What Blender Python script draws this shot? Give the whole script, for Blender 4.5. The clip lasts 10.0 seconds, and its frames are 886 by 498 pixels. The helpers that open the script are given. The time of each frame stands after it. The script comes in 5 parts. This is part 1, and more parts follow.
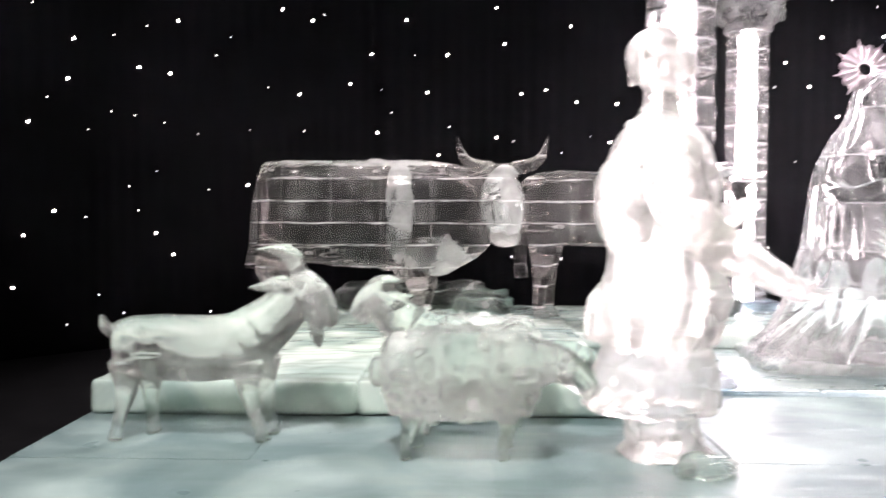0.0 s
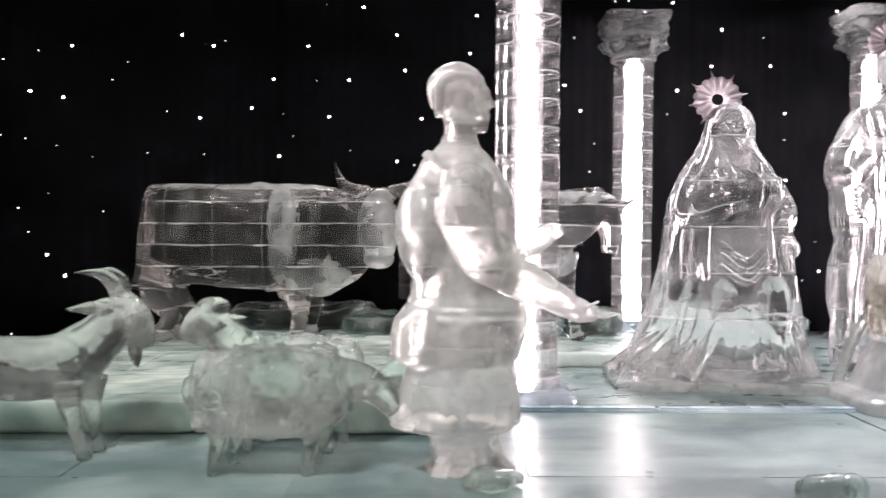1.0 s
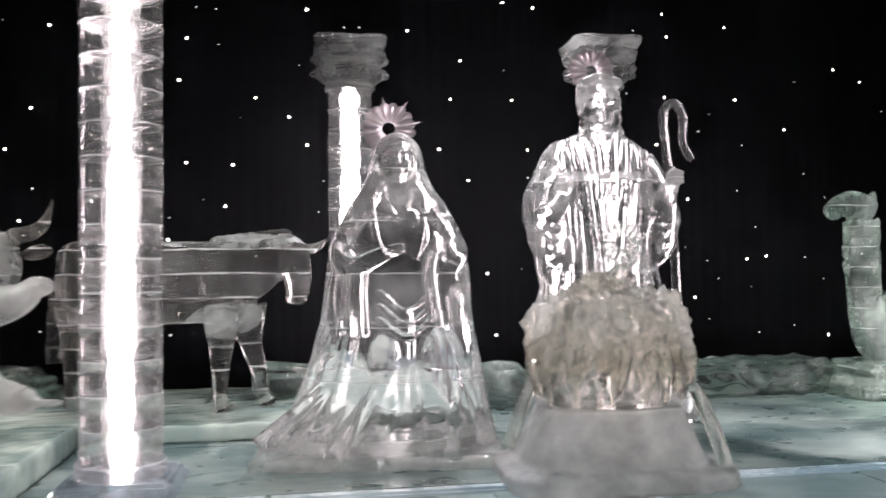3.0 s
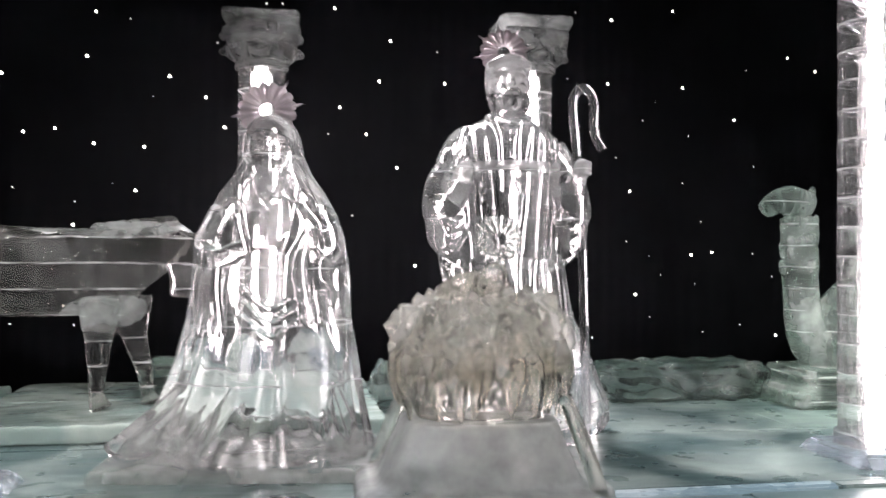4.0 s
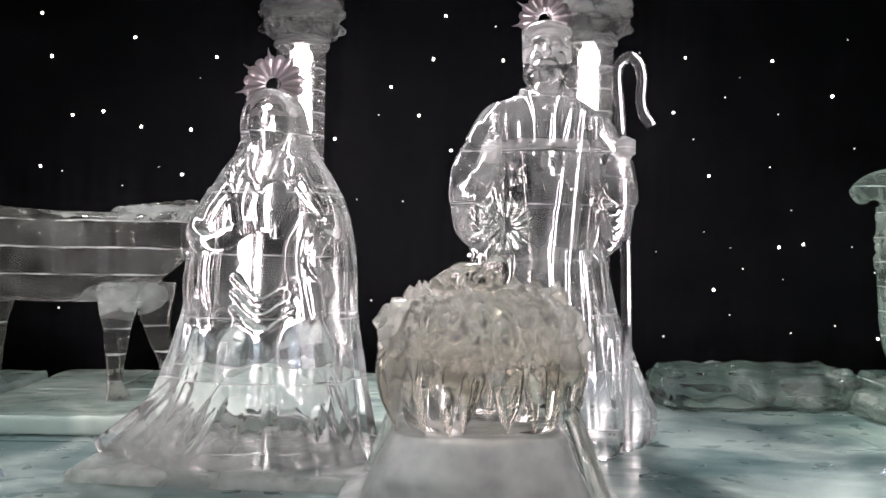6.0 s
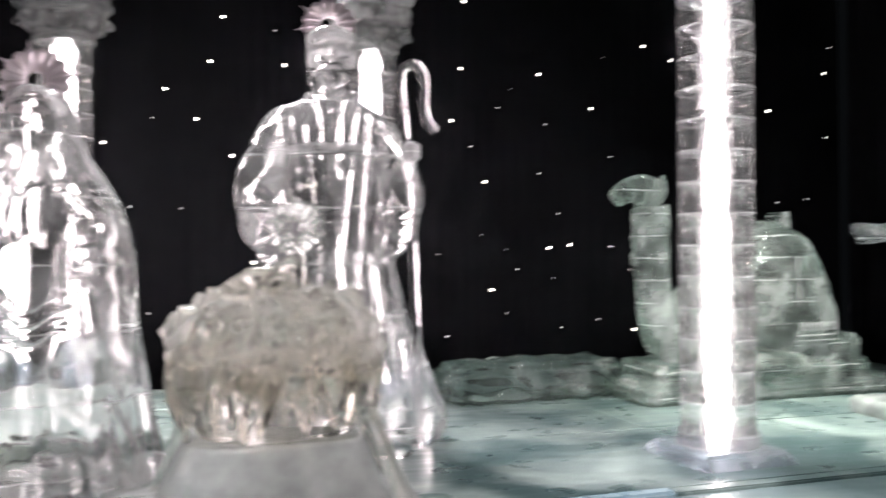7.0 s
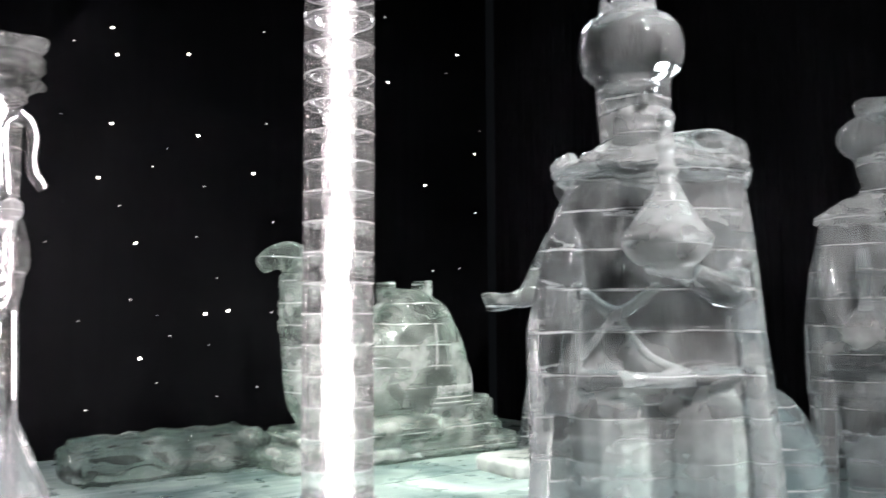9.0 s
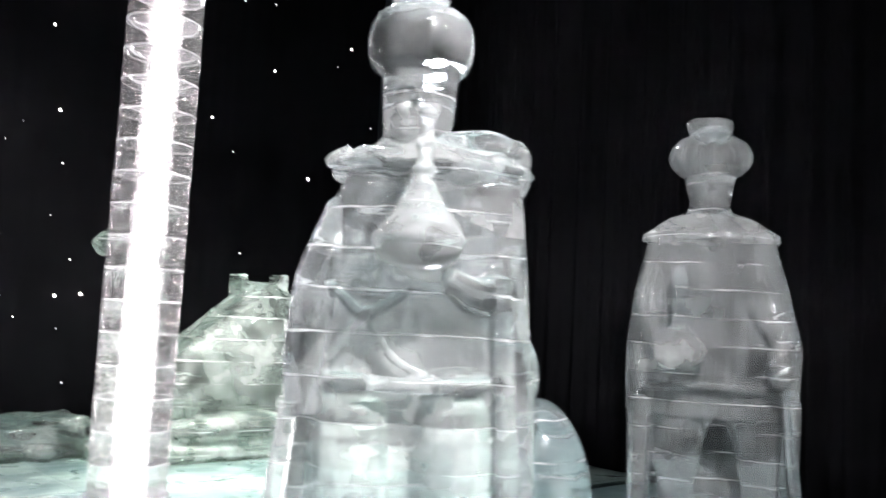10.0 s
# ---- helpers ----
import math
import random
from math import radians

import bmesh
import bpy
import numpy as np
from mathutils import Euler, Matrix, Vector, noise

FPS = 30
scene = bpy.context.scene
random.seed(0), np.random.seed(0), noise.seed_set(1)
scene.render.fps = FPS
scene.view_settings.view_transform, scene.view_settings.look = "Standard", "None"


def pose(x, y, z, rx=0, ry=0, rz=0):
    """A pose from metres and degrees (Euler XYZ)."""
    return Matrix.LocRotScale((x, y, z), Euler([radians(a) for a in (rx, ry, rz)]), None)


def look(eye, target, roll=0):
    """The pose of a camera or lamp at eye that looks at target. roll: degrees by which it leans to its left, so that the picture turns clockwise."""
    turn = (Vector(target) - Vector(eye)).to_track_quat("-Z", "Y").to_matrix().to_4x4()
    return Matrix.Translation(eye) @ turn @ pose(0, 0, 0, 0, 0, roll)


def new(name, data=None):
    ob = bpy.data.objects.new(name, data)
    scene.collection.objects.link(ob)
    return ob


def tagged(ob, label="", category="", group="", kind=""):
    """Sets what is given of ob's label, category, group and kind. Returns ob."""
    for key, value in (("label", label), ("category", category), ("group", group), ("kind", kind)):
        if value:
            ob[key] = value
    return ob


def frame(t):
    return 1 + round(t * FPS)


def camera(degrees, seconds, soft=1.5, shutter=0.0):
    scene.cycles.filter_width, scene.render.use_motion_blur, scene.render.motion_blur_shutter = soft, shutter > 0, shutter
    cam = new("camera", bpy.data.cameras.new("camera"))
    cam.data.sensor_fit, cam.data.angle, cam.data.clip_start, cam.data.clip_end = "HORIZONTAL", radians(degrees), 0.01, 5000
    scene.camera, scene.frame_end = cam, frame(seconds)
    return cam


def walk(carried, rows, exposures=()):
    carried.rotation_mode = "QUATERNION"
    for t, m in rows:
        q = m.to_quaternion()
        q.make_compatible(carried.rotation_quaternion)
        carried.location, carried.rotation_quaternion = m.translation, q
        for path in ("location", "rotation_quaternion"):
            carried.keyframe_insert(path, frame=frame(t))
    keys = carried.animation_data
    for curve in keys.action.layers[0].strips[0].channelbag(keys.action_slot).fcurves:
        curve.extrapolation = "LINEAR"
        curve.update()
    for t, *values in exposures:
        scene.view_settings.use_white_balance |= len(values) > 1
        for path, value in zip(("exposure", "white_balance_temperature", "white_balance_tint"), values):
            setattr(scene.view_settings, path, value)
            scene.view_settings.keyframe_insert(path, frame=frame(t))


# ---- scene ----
from mathutils.bvhtree import BVHTree

cam = camera(56.0, 10.0, shutter=0.5)
PATH = [
    (0, (0.056, -0.031, 1.478), (0.014, 1.966, 1.388), 0.2),
    (0.5, (0.618, -0.225, 1.504), (0.629, 1.775, 1.461), 0.5),
    (1, (1.071, -0.27, 1.517), (1.101, 1.729, 1.474), 0.3),
    (1.5, (1.496, -0.033, 1.555), (1.599, 1.965, 1.571), -0.2),
    (2, (2.212, 0.118, 1.533), (2.404, 2.109, 1.575), 0.3),
    (2.5, (2.778, 0.388, 1.525), (3.056, 2.368, 1.556), 0.1),
    (3, (3.233, 0.806, 1.571), (3.57, 2.776, 1.629), -0.6),
    (3.2, (3.463, 0.867, 1.55), (3.811, 2.835, 1.614), -0.5),
    (4.3, (4.586, 1.467, 1.673), (4.922, 3.438, 1.631), 0.7),
    (4.5, (4.754, 1.63, 1.632), (5.098, 3.592, 1.459), 0.3),
    (4.6, (4.818, 1.633, 1.621), (5.157, 3.604, 1.428), 0.15),
    (4.7, (4.879, 1.634, 1.61), (5.183, 3.606, 1.467), 0.0),
    (5, (5.083, 1.711, 1.608), (5.172, 3.708, 1.574), 1.3),
    (5.2, (5.192, 1.657, 1.625), (5.219, 3.657, 1.604), 0.9),
    (6.3, (5.053, 1.834, 1.66), (5.173, 3.83, 1.657), 0.8),
    (6.5, (4.992, 1.833, 1.652), (5.192, 3.823, 1.65), -0.2),
    (7, (5.048, 1.802, 1.611), (5.639, 3.713, 1.632), -0.3),
    (7.5, (5.265, 1.525, 1.642), (6.064, 3.357, 1.728), 0.9),
    (8, (5.462, 1.33, 1.651), (6.353, 3.116, 1.779), 0.7),
    (8.5, (5.583, 1.348, 1.639), (6.634, 3.043, 1.784), 0.8),
    (9, (5.669, 1.549, 1.654), (6.869, 3.139, 1.821), -0.3),
    (9.5, (6.088, 1.367, 1.634), (7.372, 2.888, 1.828), 0.3),
    (10, (6.552, 1.075, 1.654), (7.862, 2.577, 1.83), 3.0),
]
EXPOSURE = [(0, 1.18, 6600, 18), (0.3, 0.95, 6600, 17), (0.7, 0.52, 6550, 15), (1.0, 0.38, 6550, 15), (2.0, 0.12, 6500, 13), (2.5, -0.06, 6500, 12), (4.3, -0.08, 6450, 9), (5.0, -0.18, 6450, 9), (6.4, 0.02, 6500, 10), (8.0, 0.2, 6500, 12), (9.0, 0.48, 6500, 10), (9.5, 0.82, 6450, 10), (10, 1.02, 6400, 10)]
walk(cam, [(t, look(eye, target, roll)) for t, eye, target, roll in PATH], EXPOSURE)

# ---- light ----
world = bpy.data.worlds.new("dark_hall")
world.use_nodes = True
world.node_tree.nodes["Background"].inputs[0].default_value = (0.6, 0.7, 0.8, 1)
world.node_tree.nodes["Background"].inputs[1].default_value = 0.004
scene.world = world
TUBE = 46.0


def spot(name, eye, target, watts, colour, size=60, radius=0.28):
    d = bpy.data.lights.new(name, "SPOT")
    d.energy, d.color, d.spot_size, d.spot_blend, d.shadow_soft_size = watts, colour, radians(size), 0.7, radius
    ob = new(name, d)
    ob.matrix_world = look(eye, target)
    return ob


spot("stage_spot_left", (-1.5, 1.5, 6.2), (-0.4, 6.2, 0.2), 1450, (1.0, 0.96, 0.93), 66)
spot("stage_spot_middle", (4.2, 1.0, 6.2), (5.3, 7.8, 1.6), 2000, (1.0, 0.95, 0.96), 66)
spot("stage_spot_right", (8.6, 0.8, 6.2), (10.4, 5.0, 1.4), 2300, (1.0, 0.97, 0.98), 72)
spot("stage_spot_camel", (10.6, 5.4, 6.2), (10.9, 9.4, 0.2), 1500, (0.93, 1.0, 0.97), 60, 0.6)
spot("stage_spot_back", (-2.5, 7.0, 6.2), (-0.5, 9.8, 0.5), 420, (1.0, 0.98, 0.93), 74)
spot("rear_spot_left", (0.2, 11.3, 7.4), (-0.2, 6.8, 0.8), 1500, (1.0, 0.92, 0.90), 66, 0.7)
spot("rear_spot_middle", (5.6, 11.6, 7.4), (5.6, 8.0, 1.5), 4400, (1.0, 0.95, 0.97), 66, 0.7)
spot("rear_spot_right", (13.2, 10.6, 7.4), (10.4, 5.6, 1.2), 900, (0.96, 0.98, 1.0), 66, 0.7)
spot("green_spot_floor", (-0.9, 2.0, 6.4), (-0.5, 5.0, 0.0), 620, (0.84, 1.0, 0.86), 44)
spot("green_spot_left", (-0.8, 5.0, 6.4), (-0.6, 8.2, 0.2), 420, (0.97, 1.0, 0.70), 24)
spot("green_spot_right", (10.4, 7.0, 6.8), (10.9, 8.8, 0.0), 5600, (0.95, 1.0, 0.88), 34, 0.8)
spot("green_spot_middle", (2.4, 4.4, 6.4), (3.0, 6.6, 0.0), 230, (0.95, 1.0, 0.58), 17)
spot("amber_spot_manger", (5.2, 3.6, 6.4), (5.58, 6.95, 0.9), 290, (1.0, 0.81, 0.55), 17)
spot("green_spot_column", (8.4, 5.2, 6.6), (8.55, 8.0, 0.0), 90, (0.92, 1.0, 0.5), 9)
spot("blue_spot_right", (7.2, 3.0, 6.4), (7.6, 6.6, 0.0), 170, (0.66, 0.80, 1.0), 26)

# ---- materials ----


def nodes_of(name):
    m = bpy.data.materials.new(name)
    m.use_nodes = True
    t = m.node_tree
    t.nodes.clear()
    out = t.nodes.new("ShaderNodeOutputMaterial")
    return m, t, out


def put(t, kind, **inputs):
    n = t.nodes.new(kind)
    for key, value in inputs.items():
        key = key.replace("_", " ")
        if isinstance(value, bpy.types.NodeSocket):
            t.links.new(value, n.inputs[key])
        else:
            n.inputs[key].default_value = value
    return n


def calc(t, op, a, b=0.0, c=0.0, clamp=False):
    n = t.nodes.new("ShaderNodeMath")
    n.operation, n.use_clamp = op, clamp
    for i, v in enumerate((a, b, c)):
        if isinstance(v, bpy.types.NodeSocket):
            t.links.new(v, n.inputs[i])
        else:
            n.inputs[i].default_value = v
    return n.outputs[0]


def blend(t, fac, a, b):
    n = t.nodes.new("ShaderNodeMixShader")
    if isinstance(fac, bpy.types.NodeSocket):
        t.links.new(fac, n.inputs[0])
    else:
        n.inputs[0].default_value = fac
    t.links.new(a, n.inputs[1])
    t.links.new(b, n.inputs[2])
    return n.outputs[0]


def rgb(c):
    return (*c, 1.0)


def ice(name, frost=0.3, tint=(0.93, 0.97, 0.97), rough=0.06, clear=0.2, joint=0.245, shift=0.0, width=0.03, upright=0.0, bump=0.35, patch=0.5, seam=0.7, block=0.0, cell=0.62, tilt=0.0, streak=0.0, gaps=0.0, top=9.0):
    """Carved ice: clear glass with frosted patches and milky seams between the stacked blocks."""
    m, t, out = nodes_of(name)
    pos = t.nodes.new("ShaderNodeNewGeometry").outputs["Position"]
    big = put(t, "ShaderNodeTexNoise", Vector=pos, Scale=2.3, Detail=4.0).outputs["Fac"]
    mid = put(t, "ShaderNodeTexNoise", Vector=pos, Scale=7.0, Detail=2.0).outputs["Fac"]
    fac = calc(t, "MULTIPLY_ADD", calc(t, "SUBTRACT", big, 0.5), patch * 2.4, frost)
    fac = calc(t, "MULTIPLY_ADD", calc(t, "SUBTRACT", mid, 0.5), patch * 0.8, fac)
    if streak:
        upend = put(t, "ShaderNodeMapping", Vector=pos, Scale=(5.5, 5.5, 0.9)).outputs[0]
        long = put(t, "ShaderNodeTexNoise", Vector=upend, Scale=1.0, Detail=2.0).outputs["Fac"]
        fac = calc(t, "MULTIPLY_ADD", calc(t, "POWER", long, 4.0), streak * 4.0, calc(t, "SUBTRACT", fac, streak * 0.2))
    fac = calc(t, "MAXIMUM", calc(t, "MINIMUM", fac, 0.9), frost * 0.3)
    lean = None
    if joint:
        xyz = put(t, "ShaderNodeSeparateXYZ", Vector=pos)
        wob = calc(t, "MULTIPLY_ADD", calc(t, "SUBTRACT", big, 0.5), 0.05, calc(t, "MULTIPLY", calc(t, "SUBTRACT", mid, 0.5), 0.012))
        z = calc(t, "ADD", calc(t, "ADD", xyz.outputs["Z"], shift), wob)
        if block:
            row = calc(t, "FLOOR", calc(t, "ADD", calc(t, "DIVIDE", z, joint), 0.5))
            odd = calc(t, "MULTIPLY", row, 0.37)
            spot_cell = t.nodes.new("ShaderNodeCombineXYZ")
            t.links.new(calc(t, "FLOOR", calc(t, "ADD", calc(t, "DIVIDE", calc(t, "ADD", xyz.outputs["X"], xyz.outputs["Y"]), cell), odd)), spot_cell.inputs[0])
            t.links.new(row, spot_cell.inputs[2])
            dice = put(t, "ShaderNodeTexWhiteNoise", Vector=spot_cell.outputs[0])
            odds = calc(t, "SUBTRACT", calc(t, "POWER", dice.outputs["Value"], 2.5), 0.28)
            fac = calc(t, "MAXIMUM", calc(t, "MULTIPLY_ADD", odds, block * 1.3, fac), 0.025)
            if tilt:
                lean = t.nodes.new("ShaderNodeVectorMath")
                lean.operation = "MULTIPLY_ADD"
                t.links.new(dice.outputs["Color"], lean.inputs[0])
                lean.inputs[1].default_value = (tilt, tilt, tilt * 0.3)
                lean.inputs[2].default_value = (-tilt / 2, -tilt / 2, -tilt * 0.15)
        d = calc(t, "ABSOLUTE", calc(t, "SUBTRACT", calc(t, "FRACT", calc(t, "DIVIDE", z, joint)), 0.5))
        line = put(t, "ShaderNodeMapRange", Value=d, From_Min=0.006, From_Max=calc(t, "MULTIPLY_ADD", mid, width * 3.0, width * 0.2), To_Min=1.0, To_Max=0.0).outputs[0]
        broken = put(t, "ShaderNodeMapRange", Value=put(t, "ShaderNodeTexNoise", Vector=pos, Scale=3.1, Detail=2.0).outputs["Fac"], From_Min=0.36 + gaps * 0.14, From_Max=0.56 + gaps * 0.08, To_Min=0.25 * (1 - gaps), To_Max=1.0).outputs[0]
        line = calc(t, "MULTIPLY", calc(t, "MULTIPLY", line, broken), calc(t, "LESS_THAN", xyz.outputs["Z"], top))
        if upright:
            x = calc(t, "ADD", xyz.outputs["X"], calc(t, "MULTIPLY", wob, 1.5))
            d2 = calc(t, "ABSOLUTE", calc(t, "SUBTRACT", calc(t, "FRACT", calc(t, "DIVIDE", x, upright)), 0.5))
            line2 = put(t, "ShaderNodeMapRange", Value=d2, From_Min=0.004, From_Max=0.018, To_Min=1.0, To_Max=0.0).outputs[0]
            line = calc(t, "MAXIMUM", line, calc(t, "MULTIPLY", line2, 0.3))
        fac = calc(t, "MAXIMUM", fac, calc(t, "MULTIPLY", line, calc(t, "MULTIPLY_ADD", mid, 0.8, seam - 0.4)))
    h = put(t, "ShaderNodeTexNoise", Vector=pos, Scale=3.6, Detail=0.6).outputs["Fac"]
    if streak:
        h = calc(t, "MULTIPLY_ADD", long, 1.2, h)
    b = put(t, "ShaderNodeBump", Strength=bump, Distance=0.05, Height=h).outputs[0]
    if lean:
        push = t.nodes.new("ShaderNodeVectorMath")
        t.links.new(b, push.inputs[0])
        t.links.new(lean.outputs[0], push.inputs[1])
        unit = t.nodes.new("ShaderNodeVectorMath")
        unit.operation = "NORMALIZE"
        t.links.new(push.outputs[0], unit.inputs[0])
        b = unit.outputs[0]
    glass = put(t, "ShaderNodeBsdfGlass", Color=rgb(tint), Roughness=rough, IOR=1.31, Normal=b).outputs[0]
    white = tuple(0.55 + 0.35 * c for c in tint)
    dif = put(t, "ShaderNodeBsdfPrincipled", Base_Color=rgb(tuple(c * 0.9 for c in white)), Roughness=0.3, IOR=1.31, Normal=b, Coat_Weight=0.6, Coat_Roughness=0.06).outputs[0]
    tra = put(t, "ShaderNodeBsdfTranslucent", Color=rgb(tuple(c * 0.95 for c in white)), Normal=b).outputs[0]
    milk = blend(t, 0.45, dif, tra)
    body = blend(t, fac, glass, milk)
    if clear:
        body = blend(t, clear, body, put(t, "ShaderNodeBsdfTransparent", Color=rgb(tint)).outputs[0])
    t.links.new(body, out.inputs[0])
    return m


def floor_ice(name, dark, light, rough=0.2, bump=0.24, coat=0.12):
    """Wet ice slab: cloudy body colour, glossy uneven surface with scratches."""
    m, t, out = nodes_of(name)
    pos = t.nodes.new("ShaderNodeNewGeometry").outputs["Position"]
    rnd = t.nodes.new("ShaderNodeObjectInfo").outputs["Random"]
    big = put(t, "ShaderNodeTexNoise", Vector=pos, Scale=0.9, Detail=5.0, Distortion=0.8).outputs["Fac"]
    mid = put(t, "ShaderNodeTexNoise", Vector=pos, Scale=3.4, Detail=2.5).outputs["Fac"]
    stretch = put(t, "ShaderNodeMapping", Vector=pos, Scale=(1.1, 3.6, 2.0), Rotation=(0, 0, 0.5)).outputs[0]
    swell = put(t, "ShaderNodeTexNoise", Vector=stretch, Scale=1.0, Detail=1.5).outputs["Fac"]
    f = calc(t, "ADD", calc(t, "MULTIPLY_ADD", big, 1.6, -0.55), calc(t, "MULTIPLY_ADD", mid, 0.3, calc(t, "MULTIPLY_ADD", rnd, 0.14, -0.17)), clamp=True)
    ramp = t.nodes.new("ShaderNodeValToRGB")
    ramp.color_ramp.elements[0].color, ramp.color_ramp.elements[1].color = rgb(dark), rgb(light)
    ramp.color_ramp.elements[0].position, ramp.color_ramp.elements[1].position = 0.16, 0.92
    t.links.new(f, ramp.inputs[0])
    h = calc(t, "MULTIPLY_ADD", swell, 1.4, calc(t, "MULTIPLY", mid, 0.06))
    b = put(t, "ShaderNodeBump", Strength=bump, Distance=0.06, Height=h).outputs[0]
    r = calc(t, "MULTIPLY_ADD", mid, 0.3, rough - 0.08)
    p = put(t, "ShaderNodeBsdfPrincipled", Base_Color=ramp.outputs[0], Roughness=r, IOR=1.31, Normal=b, Coat_Weight=coat, Coat_Roughness=0.26)
    t.links.new(p.outputs[0], out.inputs[0])
    return m


def cloth(name, colour):
    m, t, out = nodes_of(name)
    pos = t.nodes.new("ShaderNodeNewGeometry").outputs["Position"]
    weave = put(t, "ShaderNodeTexNoise", Vector=pos, Scale=180.0, Detail=2.0).outputs["Fac"]
    dust = put(t, "ShaderNodeTexNoise", Vector=pos, Scale=3.0, Detail=4.0).outputs["Fac"]
    k = calc(t, "MULTIPLY_ADD", dust, 0.9, 0.55)
    col = t.nodes.new("ShaderNodeVectorMath")
    col.operation = "SCALE"
    col.inputs[0].default_value = colour
    t.links.new(k, col.inputs["Scale"])
    b = put(t, "ShaderNodeBump", Strength=0.3, Distance=0.002, Height=weave).outputs[0]
    p = put(t, "ShaderNodeBsdfPrincipled", Base_Color=col.outputs[0], Roughness=0.92, Normal=b)
    p.inputs["Specular IOR Level"].default_value = 0.0
    t.links.new(p.outputs[0], out.inputs[0])
    return m


def glow(name, colour, strength, vary=False):
    m, t, out = nodes_of(name)
    e = put(t, "ShaderNodeEmission", Color=rgb(colour), Strength=strength)
    if vary:
        rnd = t.nodes.new("ShaderNodeObjectInfo").outputs["Random"]
        isl = t.nodes.new("ShaderNodeNewGeometry").outputs["Random Per Island"]
        k = calc(t, "MULTIPLY", calc(t, "MULTIPLY_ADD", rnd, 0.7, 0.5), calc(t, "MULTIPLY_ADD", isl, 0.9, 0.3))
        t.links.new(calc(t, "MULTIPLY", k, strength), e.inputs["Strength"])
    t.links.new(e.outputs[0], out.inputs[0])
    return m


CURTAIN = cloth("black_velvet", (0.0050, 0.0050, 0.0057))
DARK = cloth("dark_paint", (0.005, 0.005, 0.0055))
FLOOR_ICE = floor_ice("cloudy_floor_ice", (0.05, 0.08, 0.082), (0.37, 0.43, 0.405), 0.24, 0.4)
FRONT_ICE = floor_ice("smooth_front_ice", (0.085, 0.125, 0.13), (0.30, 0.365, 0.355), 0.27, 0.2, 0.05)
# Floor ice in a paler colour that stands for light on the step's edge.
LIT_EDGE_ICE = floor_ice("lit_edge_ice", (0.20, 0.28, 0.32), (0.72, 0.78, 0.82), 0.2)
STEP_ICE = floor_ice("cloudy_step_ice", (0.20, 0.265, 0.25), (0.68, 0.75, 0.68), 0.12)
COLUMN_ICE = ice("clear_column_ice", 0.06, (0.99, 0.97, 0.98), 0.02, 0.4, joint=0, bump=0.08, patch=0.04)
GLOW_ICE = ice("frosted_bore_ice", 0.16, (0.99, 0.97, 0.98), 0.25, 0.35, joint=0, bump=0.6, patch=0.4)
END_ICE = ice("drum_end_ice", 0.10, (0.98, 0.97, 0.98), 0.1, 0.55, joint=0, bump=0.3, patch=0.3)
RIM_ICE = ice("frosted_rim_ice", 0.6, (0.98, 0.97, 0.98), 0.2, 0.3, joint=0, patch=0.2)
CAP_ICE = ice("capital_ice", 0.18, (0.95, 0.95, 0.95), 0.06, 0.15, bump=0.5, joint=0)
BASE_ICE = ice("rough_base_ice", 0.34, (0.95, 0.97, 0.96), 0.12, 0.15, joint=0, patch=0.4)
PLINTH_ICE = ice("plinth_ice", 0.28, (0.86, 0.90, 0.985), 0.1, 0.2, joint=0)
CLEAR_ICE = ice("clear_statue_ice", 0.11, (0.985, 0.975, 0.978), 0.07, 0.04, joint=0.45, width=0.010, bump=0.22, patch=0.35, seam=0.6, block=0.10)
BOY_ICE = ice("milky_statue_ice", 0.36, (0.99, 0.98, 0.965), 0.2, 0.10, shift=0.05, patch=0.5, width=0.012, seam=0.45, bump=0.3)
KING_ICE = ice("layered_statue_ice", 0.095, (0.945, 0.975, 0.985), 0.085, 0.10, joint=0.225, shift=0.11, width=0.028, patch=0.42, seam=0.85, bump=0.22, block=0.10, cell=0.5, tilt=0.05, streak=0.12, gaps=0.3, top=3.12)
CAPE_ICE = ice("milky_layered_ice", 0.17, (0.94, 0.975, 0.985), 0.05, 0.10, joint=0.225, shift=0.11, width=0.02, patch=0.30, seam=0.75, bump=0.2, block=0.06, cell=0.5, streak=0.06, gaps=0.3, top=2.95)
OX_ICE = ice("clear_block_ice", 0.04, (0.985, 0.955, 0.95), 0.03, 0.03, upright=0.55, width=0.03, patch=0.22, seam=0.8, bump=0.6, block=0.09, cell=0.31, tilt=0.26, streak=0.10)
KING_FROST = ice("rubbed_king_ice", 0.26, (0.95, 0.97, 0.97), 0.12, 0.06, joint=0.225, shift=0.11, width=0.02, patch=0.35, seam=0.6, bump=0.3)
CLEAR_FROST = ice("rubbed_statue_ice", 0.30, (0.985, 0.97, 0.975), 0.10, 0.04, joint=0.45, width=0.010, patch=0.4, bump=0.25)
OX_FROST = ice("rubbed_block_ice", 0.32, (0.93, 0.97, 0.96), 0.08, 0.08, width=0.03, patch=0.45, seam=0.8, bump=0.4)
SHEEP_ICE = ice("frosted_animal_ice", 0.14, (0.965, 0.98, 0.965), 0.05, 0.2, joint=0, bump=0.4, patch=0.6)
CAMEL_ICE = ice("frosted_block_ice", 0.22, (0.88, 0.97, 0.92), 0.05, 0.10, width=0.025, seam=0.9, bump=0.3, patch=0.6, gaps=0.3)
ROCK_ICE = ice("rough_rock_ice", 0.10, (0.86, 0.93, 0.90), 0.04, 0.18, joint=0, bump=0.5, patch=0.6)
